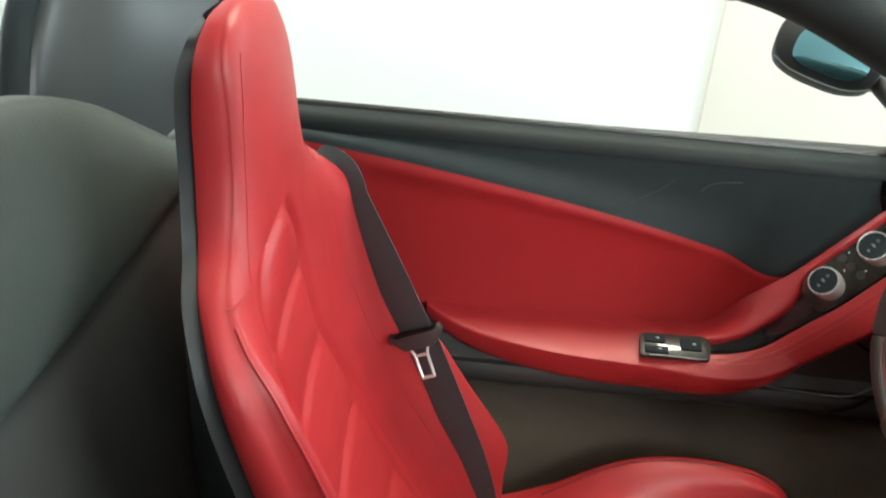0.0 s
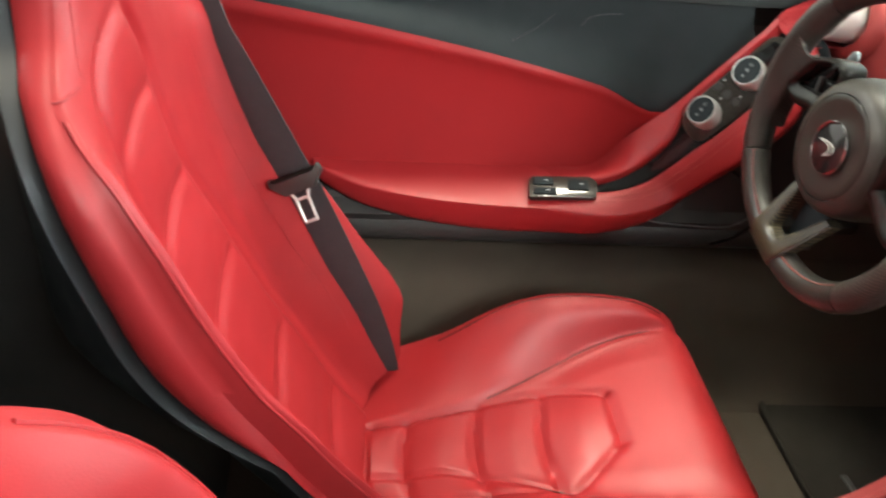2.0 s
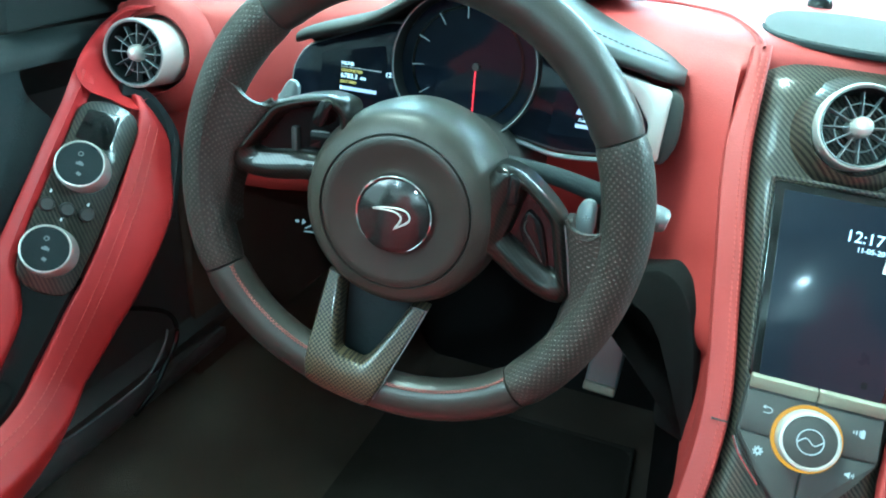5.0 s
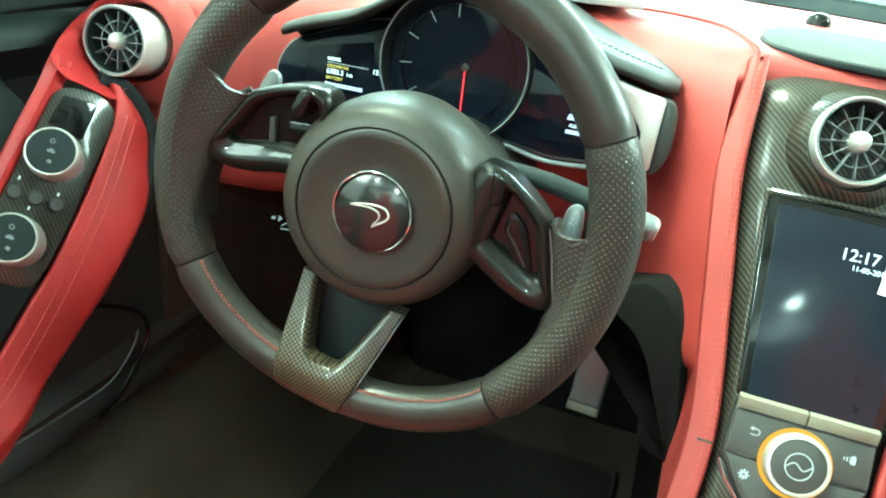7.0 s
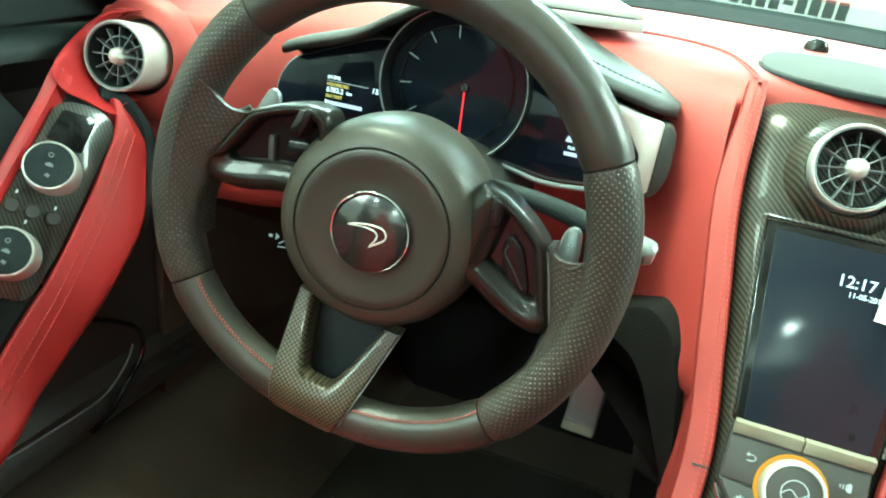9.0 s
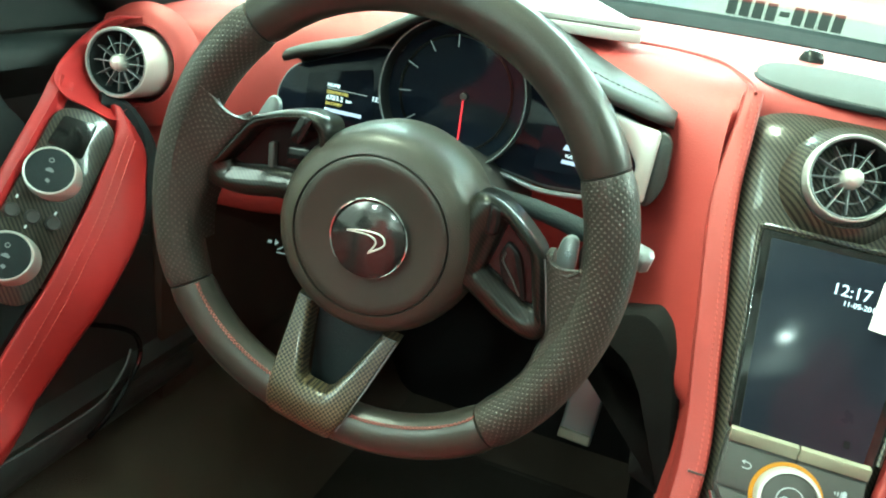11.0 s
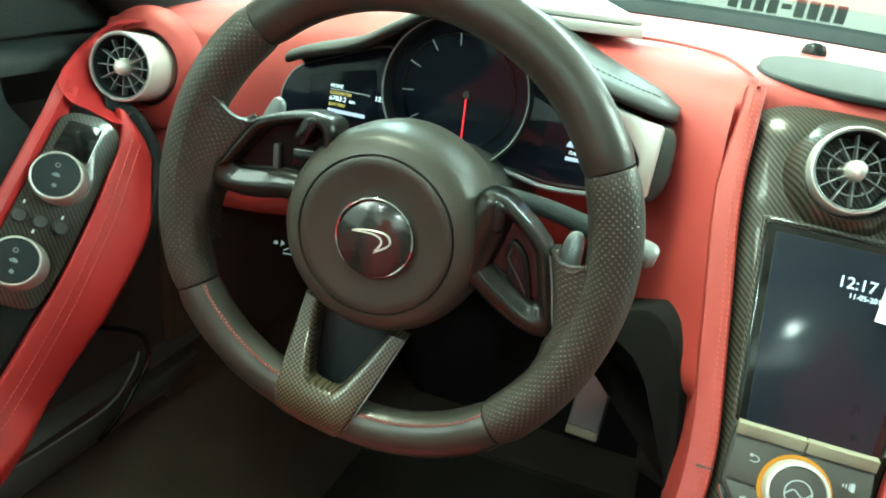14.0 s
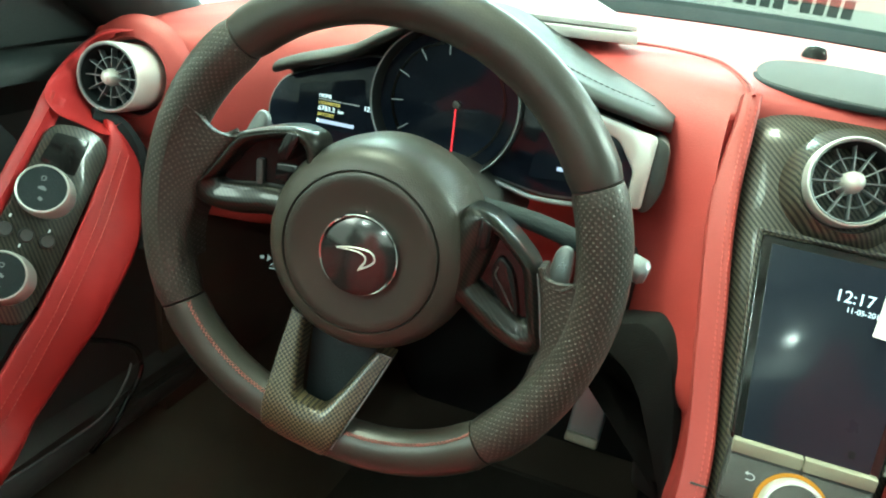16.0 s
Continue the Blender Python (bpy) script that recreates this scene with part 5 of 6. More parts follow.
tag = thing("paper_tag", CON @ pose(0.050, 0.118, 0.0085), "small white paper tag hanging on the screen edge", "tag")
part("sheet", plate([(-0.006, -0.020), (-0.006, 0.014), (-0.003, 0.018), (0.012, 0.018), (0.012, -0.020)], 0.0006, CON @ pose(0.054, 0.112, 0.0125, 4, 6, -4), 0.0), PAPER, tag)

# ---- dash top things ----
seam_path = curve([(-0.0640, 0.2040, 0.7010), (-0.0660, 0.216, 0.7055), (-0.070, 0.245, 0.7055), (-0.078, 0.285, 0.7050), (-0.095, 0.322, 0.7058), (-0.13, 0.343, 0.7058), (-0.17, 0.342, 0.7055), (-0.215, 0.325, 0.7045)], 60)
part("seam_fold", tube(seam_path, 0.0014, 8), RED_DASH, dash, "raised leather seam")
part("seam_stitching", stitches([p + Vector((-0.006, -0.004, 0.0012)) for p in seam_path], 0.0042, 0.0006), THREAD, dash)
spk = thing("speaker_grille", (0.024, 0.30, 0.70), "grey perforated speaker grille on the dash top", "speaker grille")
spk_out = [(-0.088, 0.258), (-0.088, 0.33), (-0.069, 0.40), (-0.024, 0.425), (0.024, 0.425), (0.069, 0.40), (0.088, 0.33), (0.088, 0.258), (0.056, 0.228), (0.0, 0.217), (-0.056, 0.228)]
part("rim", plate(spk_out, 0.005, pose(0.024, 0.0, 0.7052), 0.0012, 0.03), SUEDE, spk, "black grille rim")
part("mesh_cover", plate([(x * 0.96, 0.31 + (y - 0.31) * 0.96) for x, y in spk_out], 0.003, pose(0.024, 0.0, 0.7060), 0.0006, 0.03), GRILLE, spk)
sensor = thing("light_sensor", (0.0, 0.465, 0.70), "small black domed sensor on the dash", "sensor")
part("dome", lathe([(0.013, -0.006), (0.012, 0.005), (0.0095, 0.010), (0.006, 0.0125), (0.0, 0.0135)], 24, pose(0.0, 0.465, 0.704)), GLOSS, sensor)
card = thing("white_box", (-0.24, 0.45, 0.71), "flat white card box lying on the dash top", "box")
part("carton", plate([(-0.163, 0.315), (-0.262, 0.585), (-0.45, 0.52), (-0.345, 0.24)], 0.010, pose(0, 0, 0.717), 0.002), CARD, card)
part("lid", plate([(-0.166, 0.318), (-0.262, 0.580), (-0.446, 0.517), (-0.344, 0.245)], 0.005, pose(0, 0, 0.7235), 0.001), CARD, card, "thin white lid")

# ---- seats ----


def seat_back(xc):
    """Half width, middle, wing depth along the backrest's height."""
    w = [(0.13, 0.185), (0.28, 0.200), (0.44, 0.207), (0.60, 0.203), (0.66, 0.190), (0.70, 0.158), (0.73, 0.118), (0.77, 0.095), (0.82, 0.084), (0.86, 0.076), (0.885, 0.058), (0.896, 0.036), (0.900, 0.012)]
    mid = [(0.13, -0.465), (0.20, -0.510), (0.31, -0.565), (0.36, -0.588), (0.455, -0.617), (0.53, -0.635), (0.60, -0.646), (0.68, -0.652), (0.76, -0.653), (0.84, -0.656), (0.88, -0.664), (0.895, -0.673), (0.900, -0.680)]
    wing = [(0.13, 0.05), (0.20, 0.095), (0.25, 0.122), (0.31, 0.118), (0.40, 0.098), (0.455, 0.078), (0.53, 0.060), (0.60, 0.043), (0.66, 0.020), (0.72, 0.0), (0.90, 0.0)]
    return w, mid, wing


def back_point(z, u, xc, prof):
    """u from -1 (outer) to 1 across the backrest's front; the head is a rounded pad."""
    w, mid, wing = prof
    hw, c, b = graph(w, z), graph(mid, z), graph(wing, z)
    a = abs(u)
    f = graph([(0, 0.0), (0.45, 0.0), (0.60, 0.06), (0.75, 0.34), (0.87, 0.80), (0.94, 1.0), (0.98, 0.90), (1.0, 0.72)], a)
    y = c + b * f - 0.020 * max(0.0, a - 0.93) / 0.07 * 0.5
    x = hw * min(1, a * 1.02 if a < 0.95 else 0.969 + (a - 0.95) * 0.62)
    h = min(1.0, max(0.0, (z - 0.64) / 0.10))
    h = h * h * (3 - 2 * h)
    deep = 0.026 * math.sqrt(max(0.02, 1 - max(0, (z - 0.85) / 0.052) ** 2))
    xr, yr = hw * math.sin(a * math.pi / 2), c - deep * (1 - math.cos(a * math.pi / 2))
    return Vector((xc + math.copysign(x * (1 - h) + xr * h, u), y * (1 - h) + yr * h, z))


def groove(e, width, depth):
    return -depth * math.exp(-(e / width) ** 2)


def seat(xc, label):
    prof = seat_back(xc)
    s = thing("car_seat", (xc, -0.32, 0.03), label, "car seat", "sports seats")
    zl = [0.13 + 0.68 * (i / 150) for i in range(150)] + [0.81 + 0.09 * math.sin(i / 24 * math.pi / 2) for i in range(25)]
    us = [-1 + 2 * k / 170 for k in range(171)]

    def rear(z, y):
        return min(y - 0.004, graph([(0.13, -0.40), (0.25, -0.43), (0.33, -0.480), (0.40, -0.560), (0.45, -0.605), (0.50, -0.632), (0.56, -0.649), (0.66, -0.676), (0.73, -0.702), (0.80, -0.708), (0.86, -0.705), (0.89, -0.698), (0.900, -0.690)], z))

    # sewn pads: an outer and an inner seam with cross seams between them
    seam_out = [(0.16, -0.085), (0.30, -0.090), (0.45, -0.068), (0.58, -0.020), (0.68, -0.002), (0.735, 0.035)]
    seam_in = [(0.16, 0.085), (0.30, 0.100), (0.45, 0.104), (0.55, 0.108), (0.66, 0.118), (0.70, 0.100), (0.735, 0.045)]
    rows = []
    for z in zl:
        row = []
        for u in us:
            p = back_point(z, u, xc, prof)
            dx = p.x - xc
            if z < 0.735:
                o, n = graph(seam_out, z), graph(seam_in, z)
                lift = groove(dx - o, 0.009, 0.005) + groove(dx - n, 0.008, 0.0035)
                if o < dx < n:
                    v = (dx - o) / max(0.02, n - o)
                    cross = [abs(z - (zk - 0.028 * v + 0.012 * math.sin(v * math.pi))) for zk in (0.190, 0.305, 0.430, 0.548, 0.648)]
                    e = min(cross)
                    lift += groove(e, 0.008, 0.0045) * min(1, 6 * (1 - v)) * min(1, 6 * v) + 0.0045 * min(1.0, e / 0.045) * math.sin(math.pi * min(1, max(0, v)))
                fade = min(1.0, (0.735 - z) / 0.02)
                p = p + Vector((0, lift * fade, lift * 0.25 * fade))
            row.append(p)
        sides = []
        for p, sgn in ((row[0], -1), (row[-1], 1)):
            d = p.y - rear(z, p.y)
            k = min(1.0, (0.91 - z) / 0.06) * (1.0 - 0.75 * min(1.0, max(0.0, (z - 0.64) / 0.10)))
            sides.append([p + Vector((sgn * o * k, -d * f, 0)) for o, f in ((0.0045, 0.10), (0.0085, 0.30), (0.0095, 0.55), (0.0075, 0.82), (0.001, 1.0))])
        rows.append(sides[0][::-1] + row + sides[1])
    last = rows[-1]
    for dz, sc in ((0.0012, 0.6), (0.0016, 0.0)):
        rows.append([Vector((xc + (p.x - xc) * sc, -0.686 + (p.y + 0.686) * sc, p.z + dz)) for p in last])
    back = part("backrest", sheet(rows), RED, s, "red leather backrest with tall fixed headrest")
    # moulded shell behind
    sh = []
    for z in [v for v in zl if v < 0.888]:
        a0, a1 = back_point(z, -1, xc, prof), back_point(z, 1, xc, prof)
        y0 = rear(z, a0.y) - 0.001
        hw = (a1.x - a0.x) / 2
        tuck = 0.014 * max(0.0, (z - 0.855) / 0.035)
        ring = [Vector((xc + a * (hw + 0.0105 * min(1.0, (0.91 - z) / 0.06) - tuck), y0 - 0.008 * min(1, (0.905 - z) / 0.03) - (0.004 + 0.10 * min(1, max(0, (0.74 - z) / 0.25))) * (1 - abs(a) ** 4), z)) for a in [-1 + 2 * k / 24 for k in range(25)]]
        sh.append([Vector((xc - hw + 0.002, y0, z))] + ring + [Vector((xc + hw - 0.002, y0, z))])
    part("shell", sheet(sh), SHELL, s, "satin black seat shell")
    # seam across at the shoulder and piping along the bolsters
    for u0, u1 in ((0.70, 1.0), (-1.0, -0.70)):
        part("seam", tube([back_point(0.700, u0 + (u1 - u0) * k / 12, xc, prof) for k in range(13)], 0.0012, 6), RED, s)
    for sgn in (-1, 1):
        part("headrest_seam", tube([back_point(0.702 + 0.165 * k / 30, sgn * (0.66 + 0.10 * math.sin(k / 30 * math.pi)), xc, prof) + Vector((0, 0.0001, 0)) for k in range(31)], 0.0005, 6), RED, s)
        part("piping", tube([back_point(0.20 + 0.49 * k / 40, sgn * 0.965, xc, prof) + Vector((sgn * 0.0004, 0.0006, 0)) for k in range(41)], 0.0015, 6), RED, s)
        part("bolster_seam", tube([back_point(0.22 + 0.42 * k / 40, sgn * (0.74 - 0.10 * (k / 40) ** 2), xc, prof) + Vector((0, -0.0003, 0)) for k in range(41)], 0.0008, 6), RED, s)
    # cushion
    zb = [(-0.50, 0.10), (-0.46, 0.120), (-0.40, 0.150), (-0.34, 0.187), (-0.28, 0.226), (-0.235, 0.245), (-0.18, 0.253), (-0.105, 0.249), (-0.06, 0.238), (-0.025, 0.214), (0.000, 0.174), (0.010, 0.12)]
    zc = [(-0.50, 0.135), (-0.40, 0.150), (-0.30, 0.160), (-0.20, 0.178), (-0.12, 0.200), (-0.06, 0.213), (-0.025, 0.210), (-0.002, 0.192), (0.012, 0.160), (0.016, 0.12)]
    fold = [(-0.50, 0.22), (-0.36, 0.26), (-0.27, 0.40), (-0.14, 0.66), (-0.03, 0.78), (0.02, 0.80)]
    half = [(-0.5, 0.19), (-0.3, 0.202), (-0.15, 0.204), (-0.05, 0.194), (0.016, 0.180)]
    pad_out = [(-0.46, -0.045), (-0.40, -0.050), (-0.30, -0.062), (-0.215, -0.066), (-0.148, -0.050)]
    pad_in = [(-0.46, 0.080), (-0.40, 0.090), (-0.30, 0.098), (-0.220, 0.100), (-0.148, 0.042)]
    c = []
    for i in range(101):
        y = -0.50 + 0.516 * i / 100
        row = []
        for k in range(161):
            u = -1 + 2 * k / 160
            a = abs(u)
            g = graph(fold, y)
            f = graph([(0, 0), (g * 0.6, 0.01), (g, 0.10), (g * 0.35 + 0.54, 0.80), (0.86, 1.0), (0.94, 0.92), (1.0, 0.50)], a)
            hw = graph(half, y)
            z = graph(zc, y) * (1 - f) + graph(zb, y) * f
            x = u * hw
            z += groove((a - g) * hw, 0.0045, 0.004) * min(1.0, max(0.0, (-0.03 - y) / 0.04))
            if -0.46 < y < -0.123:
                o, n = graph(pad_out, y), graph(pad_in, y)
                v = (x - o) / (n - o)
                if y < -0.141:
                    z += groove(x - o, 0.007, 0.0055) + groove(x - n, 0.007, 0.0055)
                if 0 < v < 1:
                    bend = 0.012 * math.sin(v * math.pi) - 0.002
                    e = min([abs(y - (yk - bend)) for yk in (-0.408, -0.316, -0.228)] + [abs(y + 0.143)])
                    if y < -0.141:
                        z += 0.008 * min(1.0, e / 0.040) * math.sin(math.pi * v)
                    z += groove(e, 0.0065, 0.0055)
            row.append(Vector((xc + x, y, z)))
        c.append(row)
    cush = part("cushion", sheet(c), RED, s, "red leather seat cushion with raised side bolsters")
    for sgn in (-1, 1):
        side = []
        for i in range(40):
            y = -0.50 + 0.516 * i / 39
            hw = graph(half, y)
            z = graph(zc, y) * 0.50 + graph(zb, y) * 0.50
            side.append(curve([Vector((xc + sgn * hw, y, z)), Vector((xc + sgn * (hw + 0.004), y, z * 0.7 + 0.03)), Vector((xc + sgn * hw, y, 0.09))], 8))
        part("cushion_side", sheet(side), RED, s)
        part("cushion_seam", tube([Vector((xc + sgn * 0.875 * graph(half, y), y, graph(zb, y) + 0.0002)) for y in [-0.36 + 0.32 * k / 40 for k in range(41)]], 0.0013, 6), SEAM, s, "dark sewn seam")
        part("fold_seam", tube([Vector((xc + sgn * graph(fold, y) * graph(half, y), y, graph(zc, y) * 0.9 + graph(zb, y) * 0.1 - 0.0034)) for y in [-0.30 + 0.25 * k / 40 for k in range(41)]], 0.0011, 6), SEAM, s, "dark sewn seam")
    part("cushion_front", sheet([[Vector((xc + u * 0.187, 0.0155, 0.125)), Vector((xc + u * 0.18, -0.01, 0.07))] for u in [-1 + 2 * k / 20 for k in range(21)]]), RED, s)
    for sgn in (-1, 1):
        part("slide_rail", box(0.022, 0.52, 0.030, pose(xc + sgn * 0.160, -0.235, 0.048), 0.004), GREY_SILVER, s, "grey metal slide rail")
    part("base", box(0.30, 0.46, 0.10, pose(xc, -0.27, 0.050), 0.01), PLASTIC, s, "black seat base")
    return s


driver_seat = seat(-0.29, "red leather bucket seat with black shell, behind the wheel")
copy_thing(driver_seat, pose(0.335, -0.240, 0.055))

# seat belt lying over the outer shoulder of the driver's seat
belt = thing("seat_belt", (-0.47, -0.55, 0.40), "black seat belt with metal tongue hanging over the seat", "seat belt")


def strap(pts, width, side):
    c = curve(pts, 50)
    rows = []
    for i, p in enumerate(c):
        d = c[min(i + 1, 49)] - c[max(i - 1, 0)]
        sd = Vector(side)
        sd = (sd - sd.dot(d) / d.length_squared * d).normalized()
        nn = d.cross(sd).normalized()
        rows.append([p + sd * width * a + nn * 0.0015 * (1 - (2 * a) ** 2) for a in (-0.5, -0.25, 0, 0.25, 0.5)])
    return sheet(rows, thick=0.0014)


part("upper_webbing", strap([(-0.545, -0.84, 0.60), (-0.515, -0.75, 0.652), (-0.478, -0.655, 0.666), (-0.462, -0.628, 0.63), (-0.456, -0.598, 0.57), (-0.452, -0.566, 0.50), (-0.449, -0.545, 0.455)], 0.049, (0.30, 0.93, 0.10)), WEBBING, belt, "black belt webbing")
part("lower_webbing", strap([(-0.449, -0.541, 0.45), (-0.446, -0.502, 0.35), (-0.445, -0.466, 0.25), (-0.448, -0.445, 0.16), (-0.455, -0.44, 0.10)], 0.049, (0.30, 0.93, 0.10)), WEBBING, belt, "black belt webbing")
TG = frame_at((-0.441, -0.546, 0.458), (0.15, 0.88, 0.46), (0.90, -0.30, 0.30))
part("tongue_holder", plate([(-0.034, 0.014), (-0.026, 0.008), (0.026, 0.008), (0.034, 0.014), (0.037, 0.004), (0.020, -0.013), (-0.020, -0.013), (-0.037, 0.004)], 0.011, TG @ pose(0, 0, 0.007), 0.002, 0.003), BUTTON, belt, "dark grey plastic tongue holder")
part("tongue", join(*[tube([TG @ Vector(p) for p in q], 0.0021, 8) for q in (((-0.013, -0.010, 0.004), (-0.0085, -0.020, 0.005), (-0.0080, -0.050, 0.005)), ((0.013, -0.010, 0.004), (0.0085, -0.020, 0.005), (0.0080, -0.050, 0.005)), ((-0.0085, -0.050, 0.005), (0.0085, -0.050, 0.005)), ((-0.0085, -0.021, 0.005), (0.0085, -0.021, 0.005)))]), SILVER, belt, "bright metal tongue")

# ---- rear bulkhead, hoop and window ----


def ledge(x):
    return graph([(0.0, 0.852), (0.12, 0.848), (0.22, 0.832), (0.32, 0.795), (0.42, 0.738), (0.53, 0.675), (0.60, 0.655), (0.72, 0.650)], abs(x - 0.024))


xs = [-0.69 + 1.43 * i / 60 for i in range(61)]
structure("bulkhead_pad", sheet([curve([(x, -0.815, 0.652), (x, -0.800, 0.668), (x, -0.802, 0.655 * 0.5 + ledge(x) * 0.5), (x, -0.818, ledge(x) - 0.012), (x, -0.840, ledge(x) + 0.002), (x, -0.875, ledge(x) - 0.004), (x, -0.93, ledge(x) - 0.012), (x, -1.20, ledge(x) - 0.03)], 36) for x in xs]), TRIM, "dark grey padded leather upper bulkhead", "bulkhead")
structure("bulkhead_carpet", sheet([curve([(x, -0.815, 0.655), (x, -0.795, 0.58), (x, -0.76, 0.36), (x, -0.70, 0.15), (x, -0.66, 0.03)], 20) for x in xs]), PLASTIC, "dark grey lower bulkhead panel", "bulkhead")
for s in (-1, 1):
    hoop = thing("roll_hoop_cover", (0.024 + s * 0.60, -0.96, 0.66), "dark grey moulded roll hoop cover behind the seat", "roll hoop cover", "roll hoop covers")

    def hp(e, z, y):
        # the outer end curves forward to the body side
        k = (0.745 + 0.295) / (max(e, 0.745) + 0.295)
        return Vector((0.024 + s * min(e, 0.745), -0.50 + (y + 0.50) * k, 1.03 + (z - 1.03) * k))

    rows = []
    for i in range(25):
        z = 0.62 + 0.50 * i / 24
        e0 = graph([(0.62, 0.41), (0.77, 0.455), (0.836, 0.505), (0.906, 0.595), (1.12, 0.80)], z)
        e1 = max(e0 + 0.14, graph([(0.62, 1.16), (0.722, 1.09), (0.843, 0.935), (0.95, 0.82), (1.12, 0.70)], z))
        rows.append(curve([hp(e0 + 0.014, z, -1.005), hp(e0 + 0.002, z, -0.99), hp(e0 + 0.004, z, -0.965), hp(e0 + 0.03, z, -0.948), hp(e0 + 0.15, z, -0.925), hp(e1 - 0.10, z, -0.91), hp(e1 - 0.015, z, -0.93), hp(e1, z, -0.96), hp(e1 - 0.01, z, -1.12)], 30))
    part("cover", sheet(rows), HOOP, hoop, "dark grey moulded cover")
    part("edge_trim", tube(curve([hp(0.402, 0.64, -0.98), hp(0.443, 0.755, -0.975), hp(0.490, 0.836, -0.972), hp(0.578, 0.906, -0.97), hp(0.78, 1.10, -0.97)], 24), 0.014, 10), SUEDE, hoop, "black edge trim")
    part("panel_seam", tube(curve([(0.024 + s * (0.024 + 0.463), -0.932, 0.898), (0.024 + s * (0.024 + 0.542), -0.928, 0.884), (0.024 + s * (0.024 + 0.637), -0.922, 0.859), (0.024 + s * 0.715, -0.908, 0.833), (0.024 + s * 0.735, -0.885, 0.806), (0.024 + s * 0.748, -0.872, 0.815)], 30), 0.006, 8), SUEDE, hoop, "dark panel seam")
    part("outer_trim", tube(curve([(0.024 + s * 0.748, -0.935, 0.905), (0.024 + s * 0.750, -0.894, 0.862), (0.024 + s * 0.750, -0.866, 0.831), (0.024 + s * 0.750, -0.847, 0.798), (0.024 + s * 0.748, -0.832, 0.765), (0.024 + s * 0.744, -0.815, 0.72)], 30), 0.012, 10), SUEDE, hoop, "black outer trim")
rear = thing("rear_window", (0.024, -1.05, 0.70), "upright glass rear window with a pale green tint", "rear window")
pane = part("pane", plate([(-0.56, 0.0), (-0.52, 0.155), (0.52, 0.155), (0.56, 0.0)], 0.004, frame_at((0.024, -1.05, 0.69), (1, 0, 0), (0, 1, 0.05)), 0.0005), GLASS, rear)
pane.visible_shadow = False
part("lower_seal", box(1.12, 0.03, 0.03, pose(0.024, -1.05, 0.70), 0.008), PLASTIC, rear)

# ---- windscreen ----
screen_frame = thing("windscreen", (0.024, 0.9, 0.70), "raked windscreen with black frame and header", "windscreen")
for s in (-1, 1):
    def sp(e, y, z):
        return Vector((0.024 + s * e, y, z))

    part("pillar", tube(curve([sp(0.70, 0.36, 0.615), sp(0.685, 0.17, 0.738), sp(0.655, -0.02, 0.836), sp(0.632, -0.13, 0.884), sp(0.602, -0.225, 0.912)], 30), 0.048, 14, flat=1.0), DOOR_TRIM, screen_frame, "black windscreen pillar")
    part("sail_trim", plate([(0.0, 0.0), (0.30, 0.0), (0.30, 0.10), (0.02, 0.13)][::1], 0.02, frame_at(sp(0.70, 0.085, 0.640), (0, 1, 0), (-s, 0, 0)), 0.004), DOOR_TRIM, screen_frame, "dark corner trim")
    part("end_cap", box(0.085, 0.050, 0.074, Matrix.Translation(sp(0.590, -0.222, 0.902)) @ pose(0, 0, 0, -12), 0.018), DOOR_TRIM, screen_frame, "rounded black pillar end")
    part("latch_guide", tube(curve([sp(0.546, -0.236, 0.938), sp(0.545, -0.232, 0.905), sp(0.545, -0.226, 0.894), sp(0.545, -0.214, 0.891), sp(0.545, -0.205, 0.900), sp(0.546, -0.200, 0.936)], 30), 0.0045, 8), PLASTIC, screen_frame, "moulded latch guide")
    part("latch", plate([(-0.016, -0.006), (-0.020, 0.002), (-0.004, 0.009), (0.016, 0.008), (0.016, -0.010)], 0.024, frame_at(sp(0.574, -0.254, 0.884), (0, 1, -0.1), (-s, 0, 0)), 0.003, 0.004), SHELL, screen_frame, "black roof latch")
part("header", tube(curve([(-0.575, -0.225, 0.922), (-0.36, -0.265, 0.985), (0.024, -0.29, 1.01), (0.41, -0.265, 0.985), (0.623, -0.225, 0.922)], 50), 0.042, 14, flat=0.55), DOOR_TRIM, screen_frame, "black windscreen header")
rows = []
for i in range(21):
    u = -1 + i / 10
    rows.append(curve([(0.024 + u * 0.68, 1.00 - 0.42 * u * u, 0.672), (0.024 + u * 0.64, 0.42 - 0.25 * u * u, 0.845 - 0.02 * u * u), (0.024 + u * 0.58, -0.285 + 0.045 * u * u, 1.005 - 0.07 * u * u)], 16))
ws = part("pane", sheet(rows, thick=0.004), GLASS, screen_frame, "clear windscreen glass")
ws.visible_shadow = False
part("cowl", sheet([[(0.024 + u * 0.68, 0.86 - 0.42 * u * u, 0.686), (0.024 + u * 0.68, 0.90 - 0.42 * u * u, 0.709), (0.024 + u * 0.68, 1.05 - 0.42 * u * u, 0.700)] for u in [-1 + i / 15 for i in range(31)]], thick=0.01), SUEDE, screen_frame, "black cowl strip")

# roof tensioning cable from the pillar end to the hoop behind the seat
cable = thing("roof_cable", (-0.56, -0.25, 0.900), "thin dark roof tension cable stretched above the door", "cable")
part("cord", tube(curve([(-0.556, -0.247, 0.900), (-0.56, -0.306, 0.9055), (-0.585, -0.55, 0.930), (-0.625, -0.945, 0.960)], 40), 0.0011, 6), PLASTIC, cable)

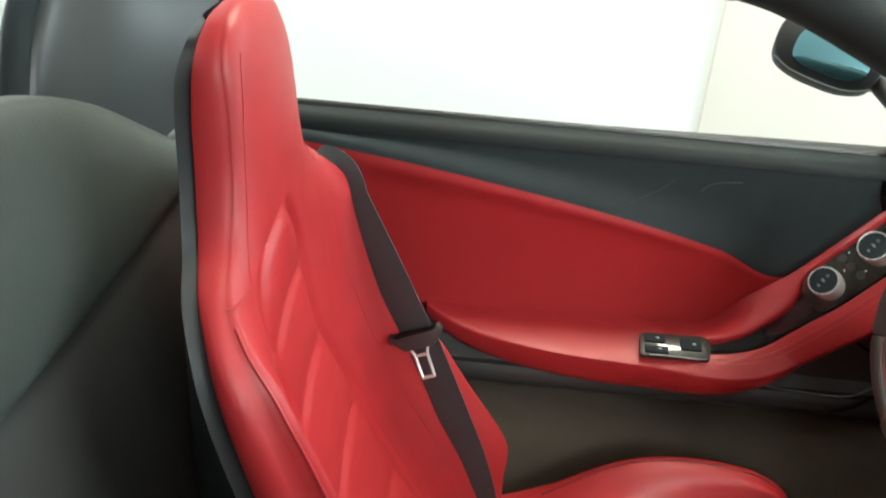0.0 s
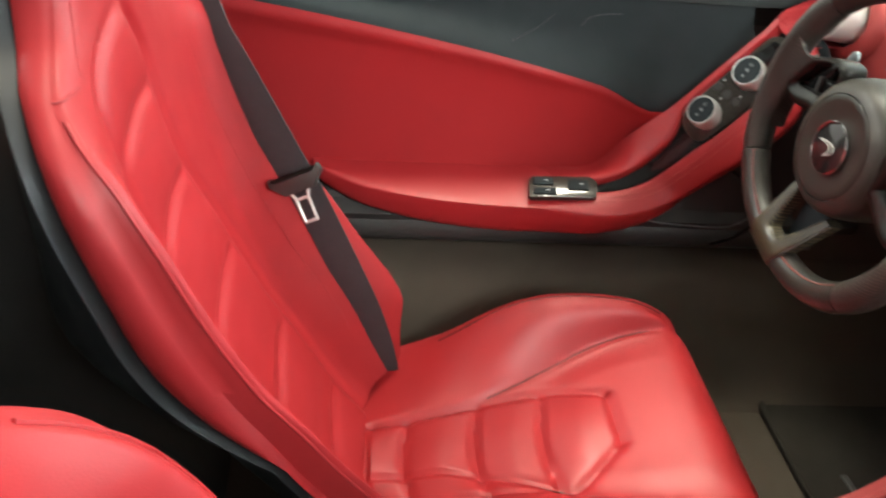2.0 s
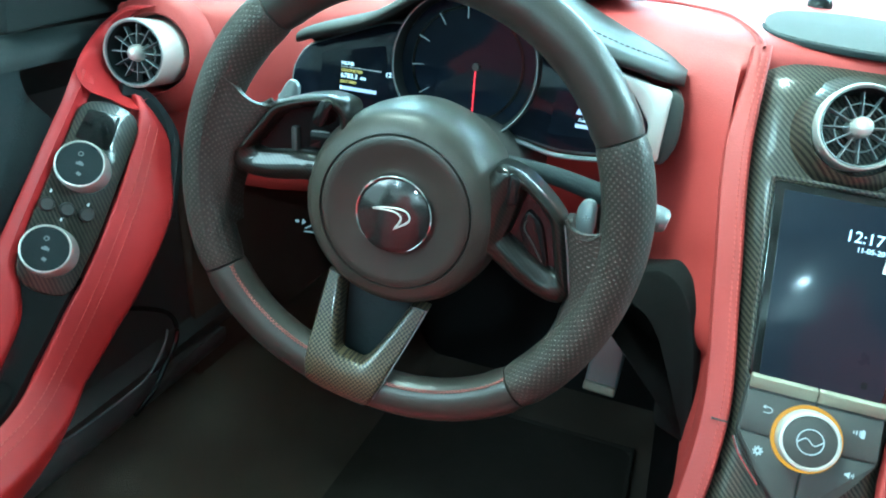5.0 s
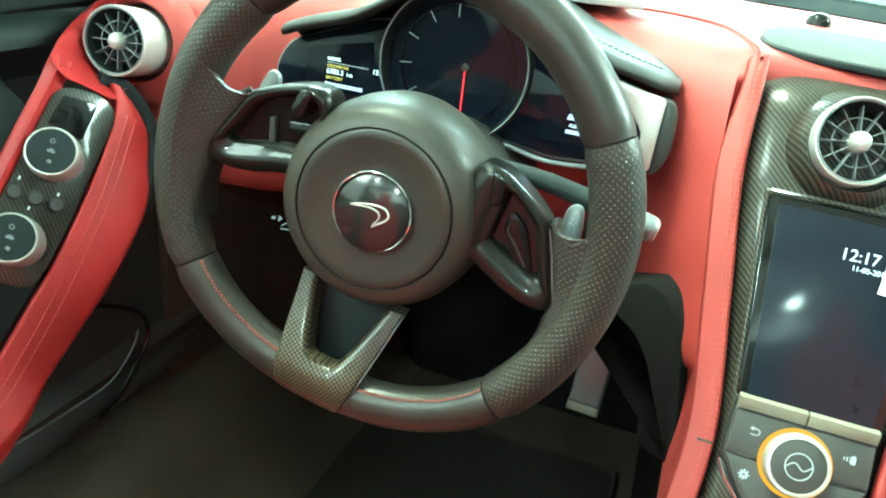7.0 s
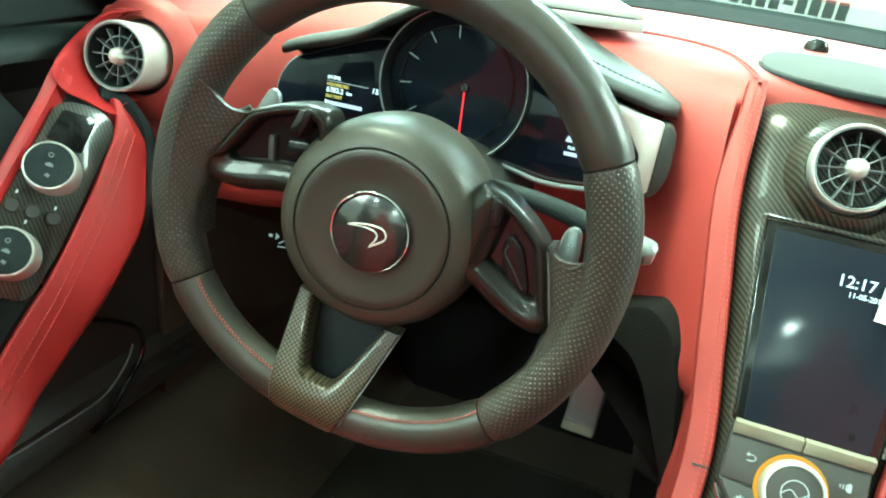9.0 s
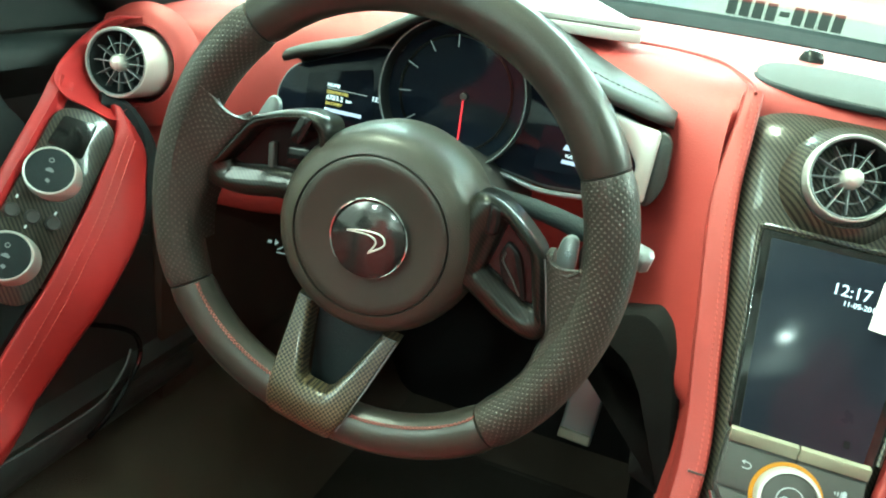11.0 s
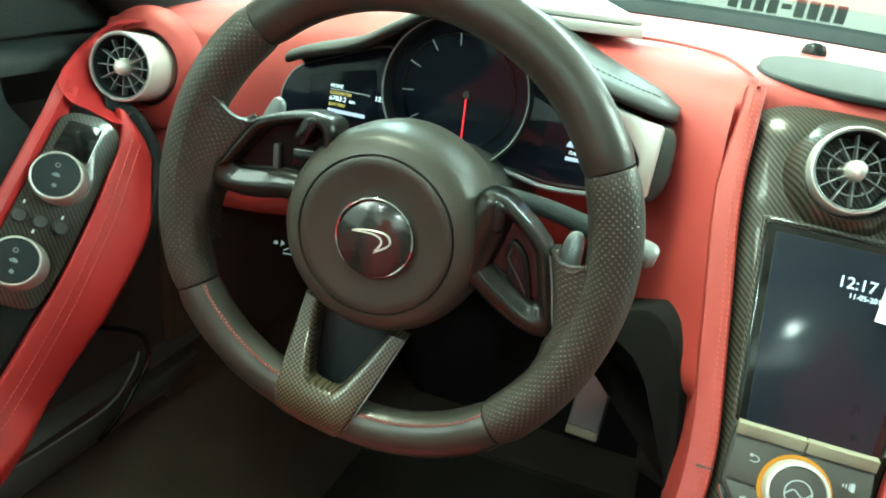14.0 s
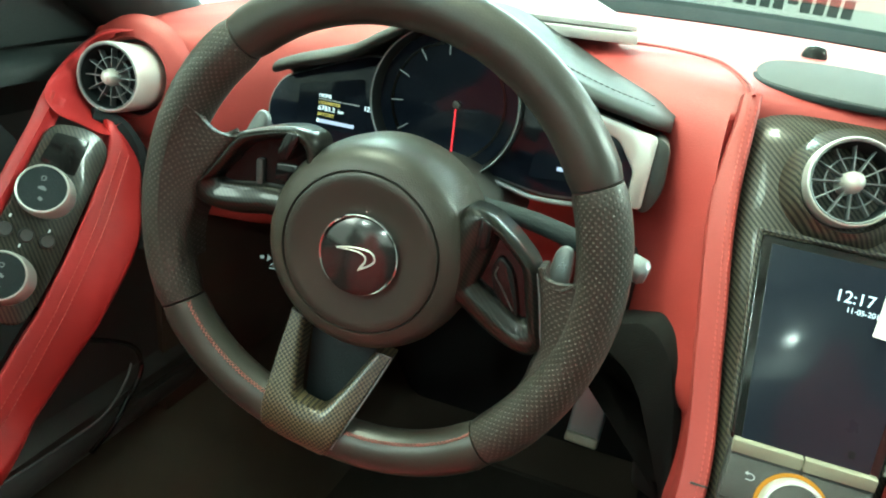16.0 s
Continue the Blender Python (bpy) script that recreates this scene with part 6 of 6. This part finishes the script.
# ---- door mirror ----
mirror = thing("door_mirror", (-0.80, 0.10, 0.66), "black door mirror with blue-tinted glass", "door mirror")
MM = frame_at((-0.82, 0.022, 0.758), (0.30, 0.93, -0.20), (0.80, -0.27, 0.55))
part("housing", plate([(-0.070, -0.032), (-0.073, 0.018), (-0.055, 0.042), (0.060, 0.036), (0.086, 0.012), (0.082, -0.044), (0.040, -0.057), (-0.030, -0.050)], 0.045, MM @ pose(0, 0, -0.002), 0.006, 0.022), SHELL, mirror, "black mirror housing")
part("mirror_glass", plate([(-0.043, -0.030), (-0.042, 0.006), (-0.030, 0.020), (0.050, 0.014), (0.068, -0.008), (0.064, -0.038), (0.036, -0.047), (-0.026, -0.040)], 0.002, MM @ pose(0, 0, 0.001, 0, 0, 0), 0.0005, 0.014), MIRROR_BLUE, mirror, "blue-tinted mirror glass")
part("lower_edge", tube(curve([MM @ Vector(p) for p in ((-0.064, -0.036, -0.004), (-0.030, -0.051, -0.004), (0.040, -0.058, -0.004), (0.080, -0.046, -0.006))], 24), 0.0014, 6), GREY_SILVER, mirror, "thin bright lower edge")
part("arm", tube([(-0.82, 0.085, 0.725), (-0.78, 0.12, 0.69), (-0.70, 0.16, 0.645)], 0.013, 10), PLASTIC, mirror)

# ---- lamps overhead ----
for x, y in ((0.64, -3.95), (-1.2, -3.2)):
    sl = thing("ceiling_spotlight", (x, y, 2.90), "small round ceiling spotlight, lit", "spotlight", "ceiling spotlights")
    part("bezel", lathe([(0.12, 0.0), (0.12, -0.02), (0.10, -0.025), (0.095, 0.0)], 30, pose(x, y, 2.90)), PAPER, sl)
    part("lens", lathe([(0.096, -0.012), (0, -0.012)], 30, pose(x, y, 2.90)), SPOT, sl, "glowing lens")

# ---- footwell ----
fm = thing("floor_mat", (-0.30, 0.30, 0.03), "black floor mat with stitched edge in the footwell", "floor mat")
mat_out = [(-0.475, 0.178), (-0.45, 0.52), (-0.065, 0.52), (-0.065, 0.170), (-0.30, 0.168), (-0.44, 0.168)]
part("carpet_sheet", plate(mat_out[::-1], 0.008, pose(0, 0, 0.037), 0.003, 0.03), MAT_PILE, fm)
part("binding", tube([Vector((x, y, 0.036)) for x, y in mat_out + mat_out[:1]], 0.005, 8), MAT_PILE, fm, "raised sewn binding")
part("heel_strip", box(0.15, 0.010, 0.004, pose(-0.235, 0.240, 0.0385, 0, 0, 4), 0.0015), BUTTON, fm, "small rubber heel strip")
pedal = thing("brake_pedal", (-0.15, 0.48, 0.20), "grey metal pedal in the footwell", "pedal")
PM = pose(-0.130, 0.455, 0.247, -20, 0, -4)
pedal_pad = part("pad", box(0.043, 0.012, 0.122, PM, 0.004), GREY_SILVER, pedal)
part("slot", box(0.030, 0.003, 0.0045, PM @ pose(0, -0.0055, 0.050), 0.001), PLASTIC, pedal_pad, "black slot")
part("foot", box(0.043, 0.014, 0.013, PM @ pose(0, -0.006, -0.056), 0.003), KEY_EDGE, pedal_pad, "pale lower lip")
part("lever", tube([(-0.14, 0.47, 0.29), (-0.14, 0.54, 0.38), (-0.14, 0.62, 0.44)], 0.010, 8), PLASTIC, pedal)

# ---- sign board ahead of the car ----
board = thing("sign_board", (0.2, 3.0, -0.25), "white sign board with dark unreadable writing on two posts", "sign")
part("panel", box(0.75, 0.02, 0.20, pose(0.20, 3.0, 0.60), 0.004), PAPER, board)
for k in range(9):
    part("writing_bar", box(0.038, 0.004, 0.070 if k != 4 else 0.02, pose(-0.02 + 0.05 * k, 2.989, 0.612), 0.001), TRIM, board)
for x in (-0.12, 0.52):
    part("post", box(0.03, 0.03, 0.80, pose(x, 3.025, 0.15), 0.004), PLASTIC, board)
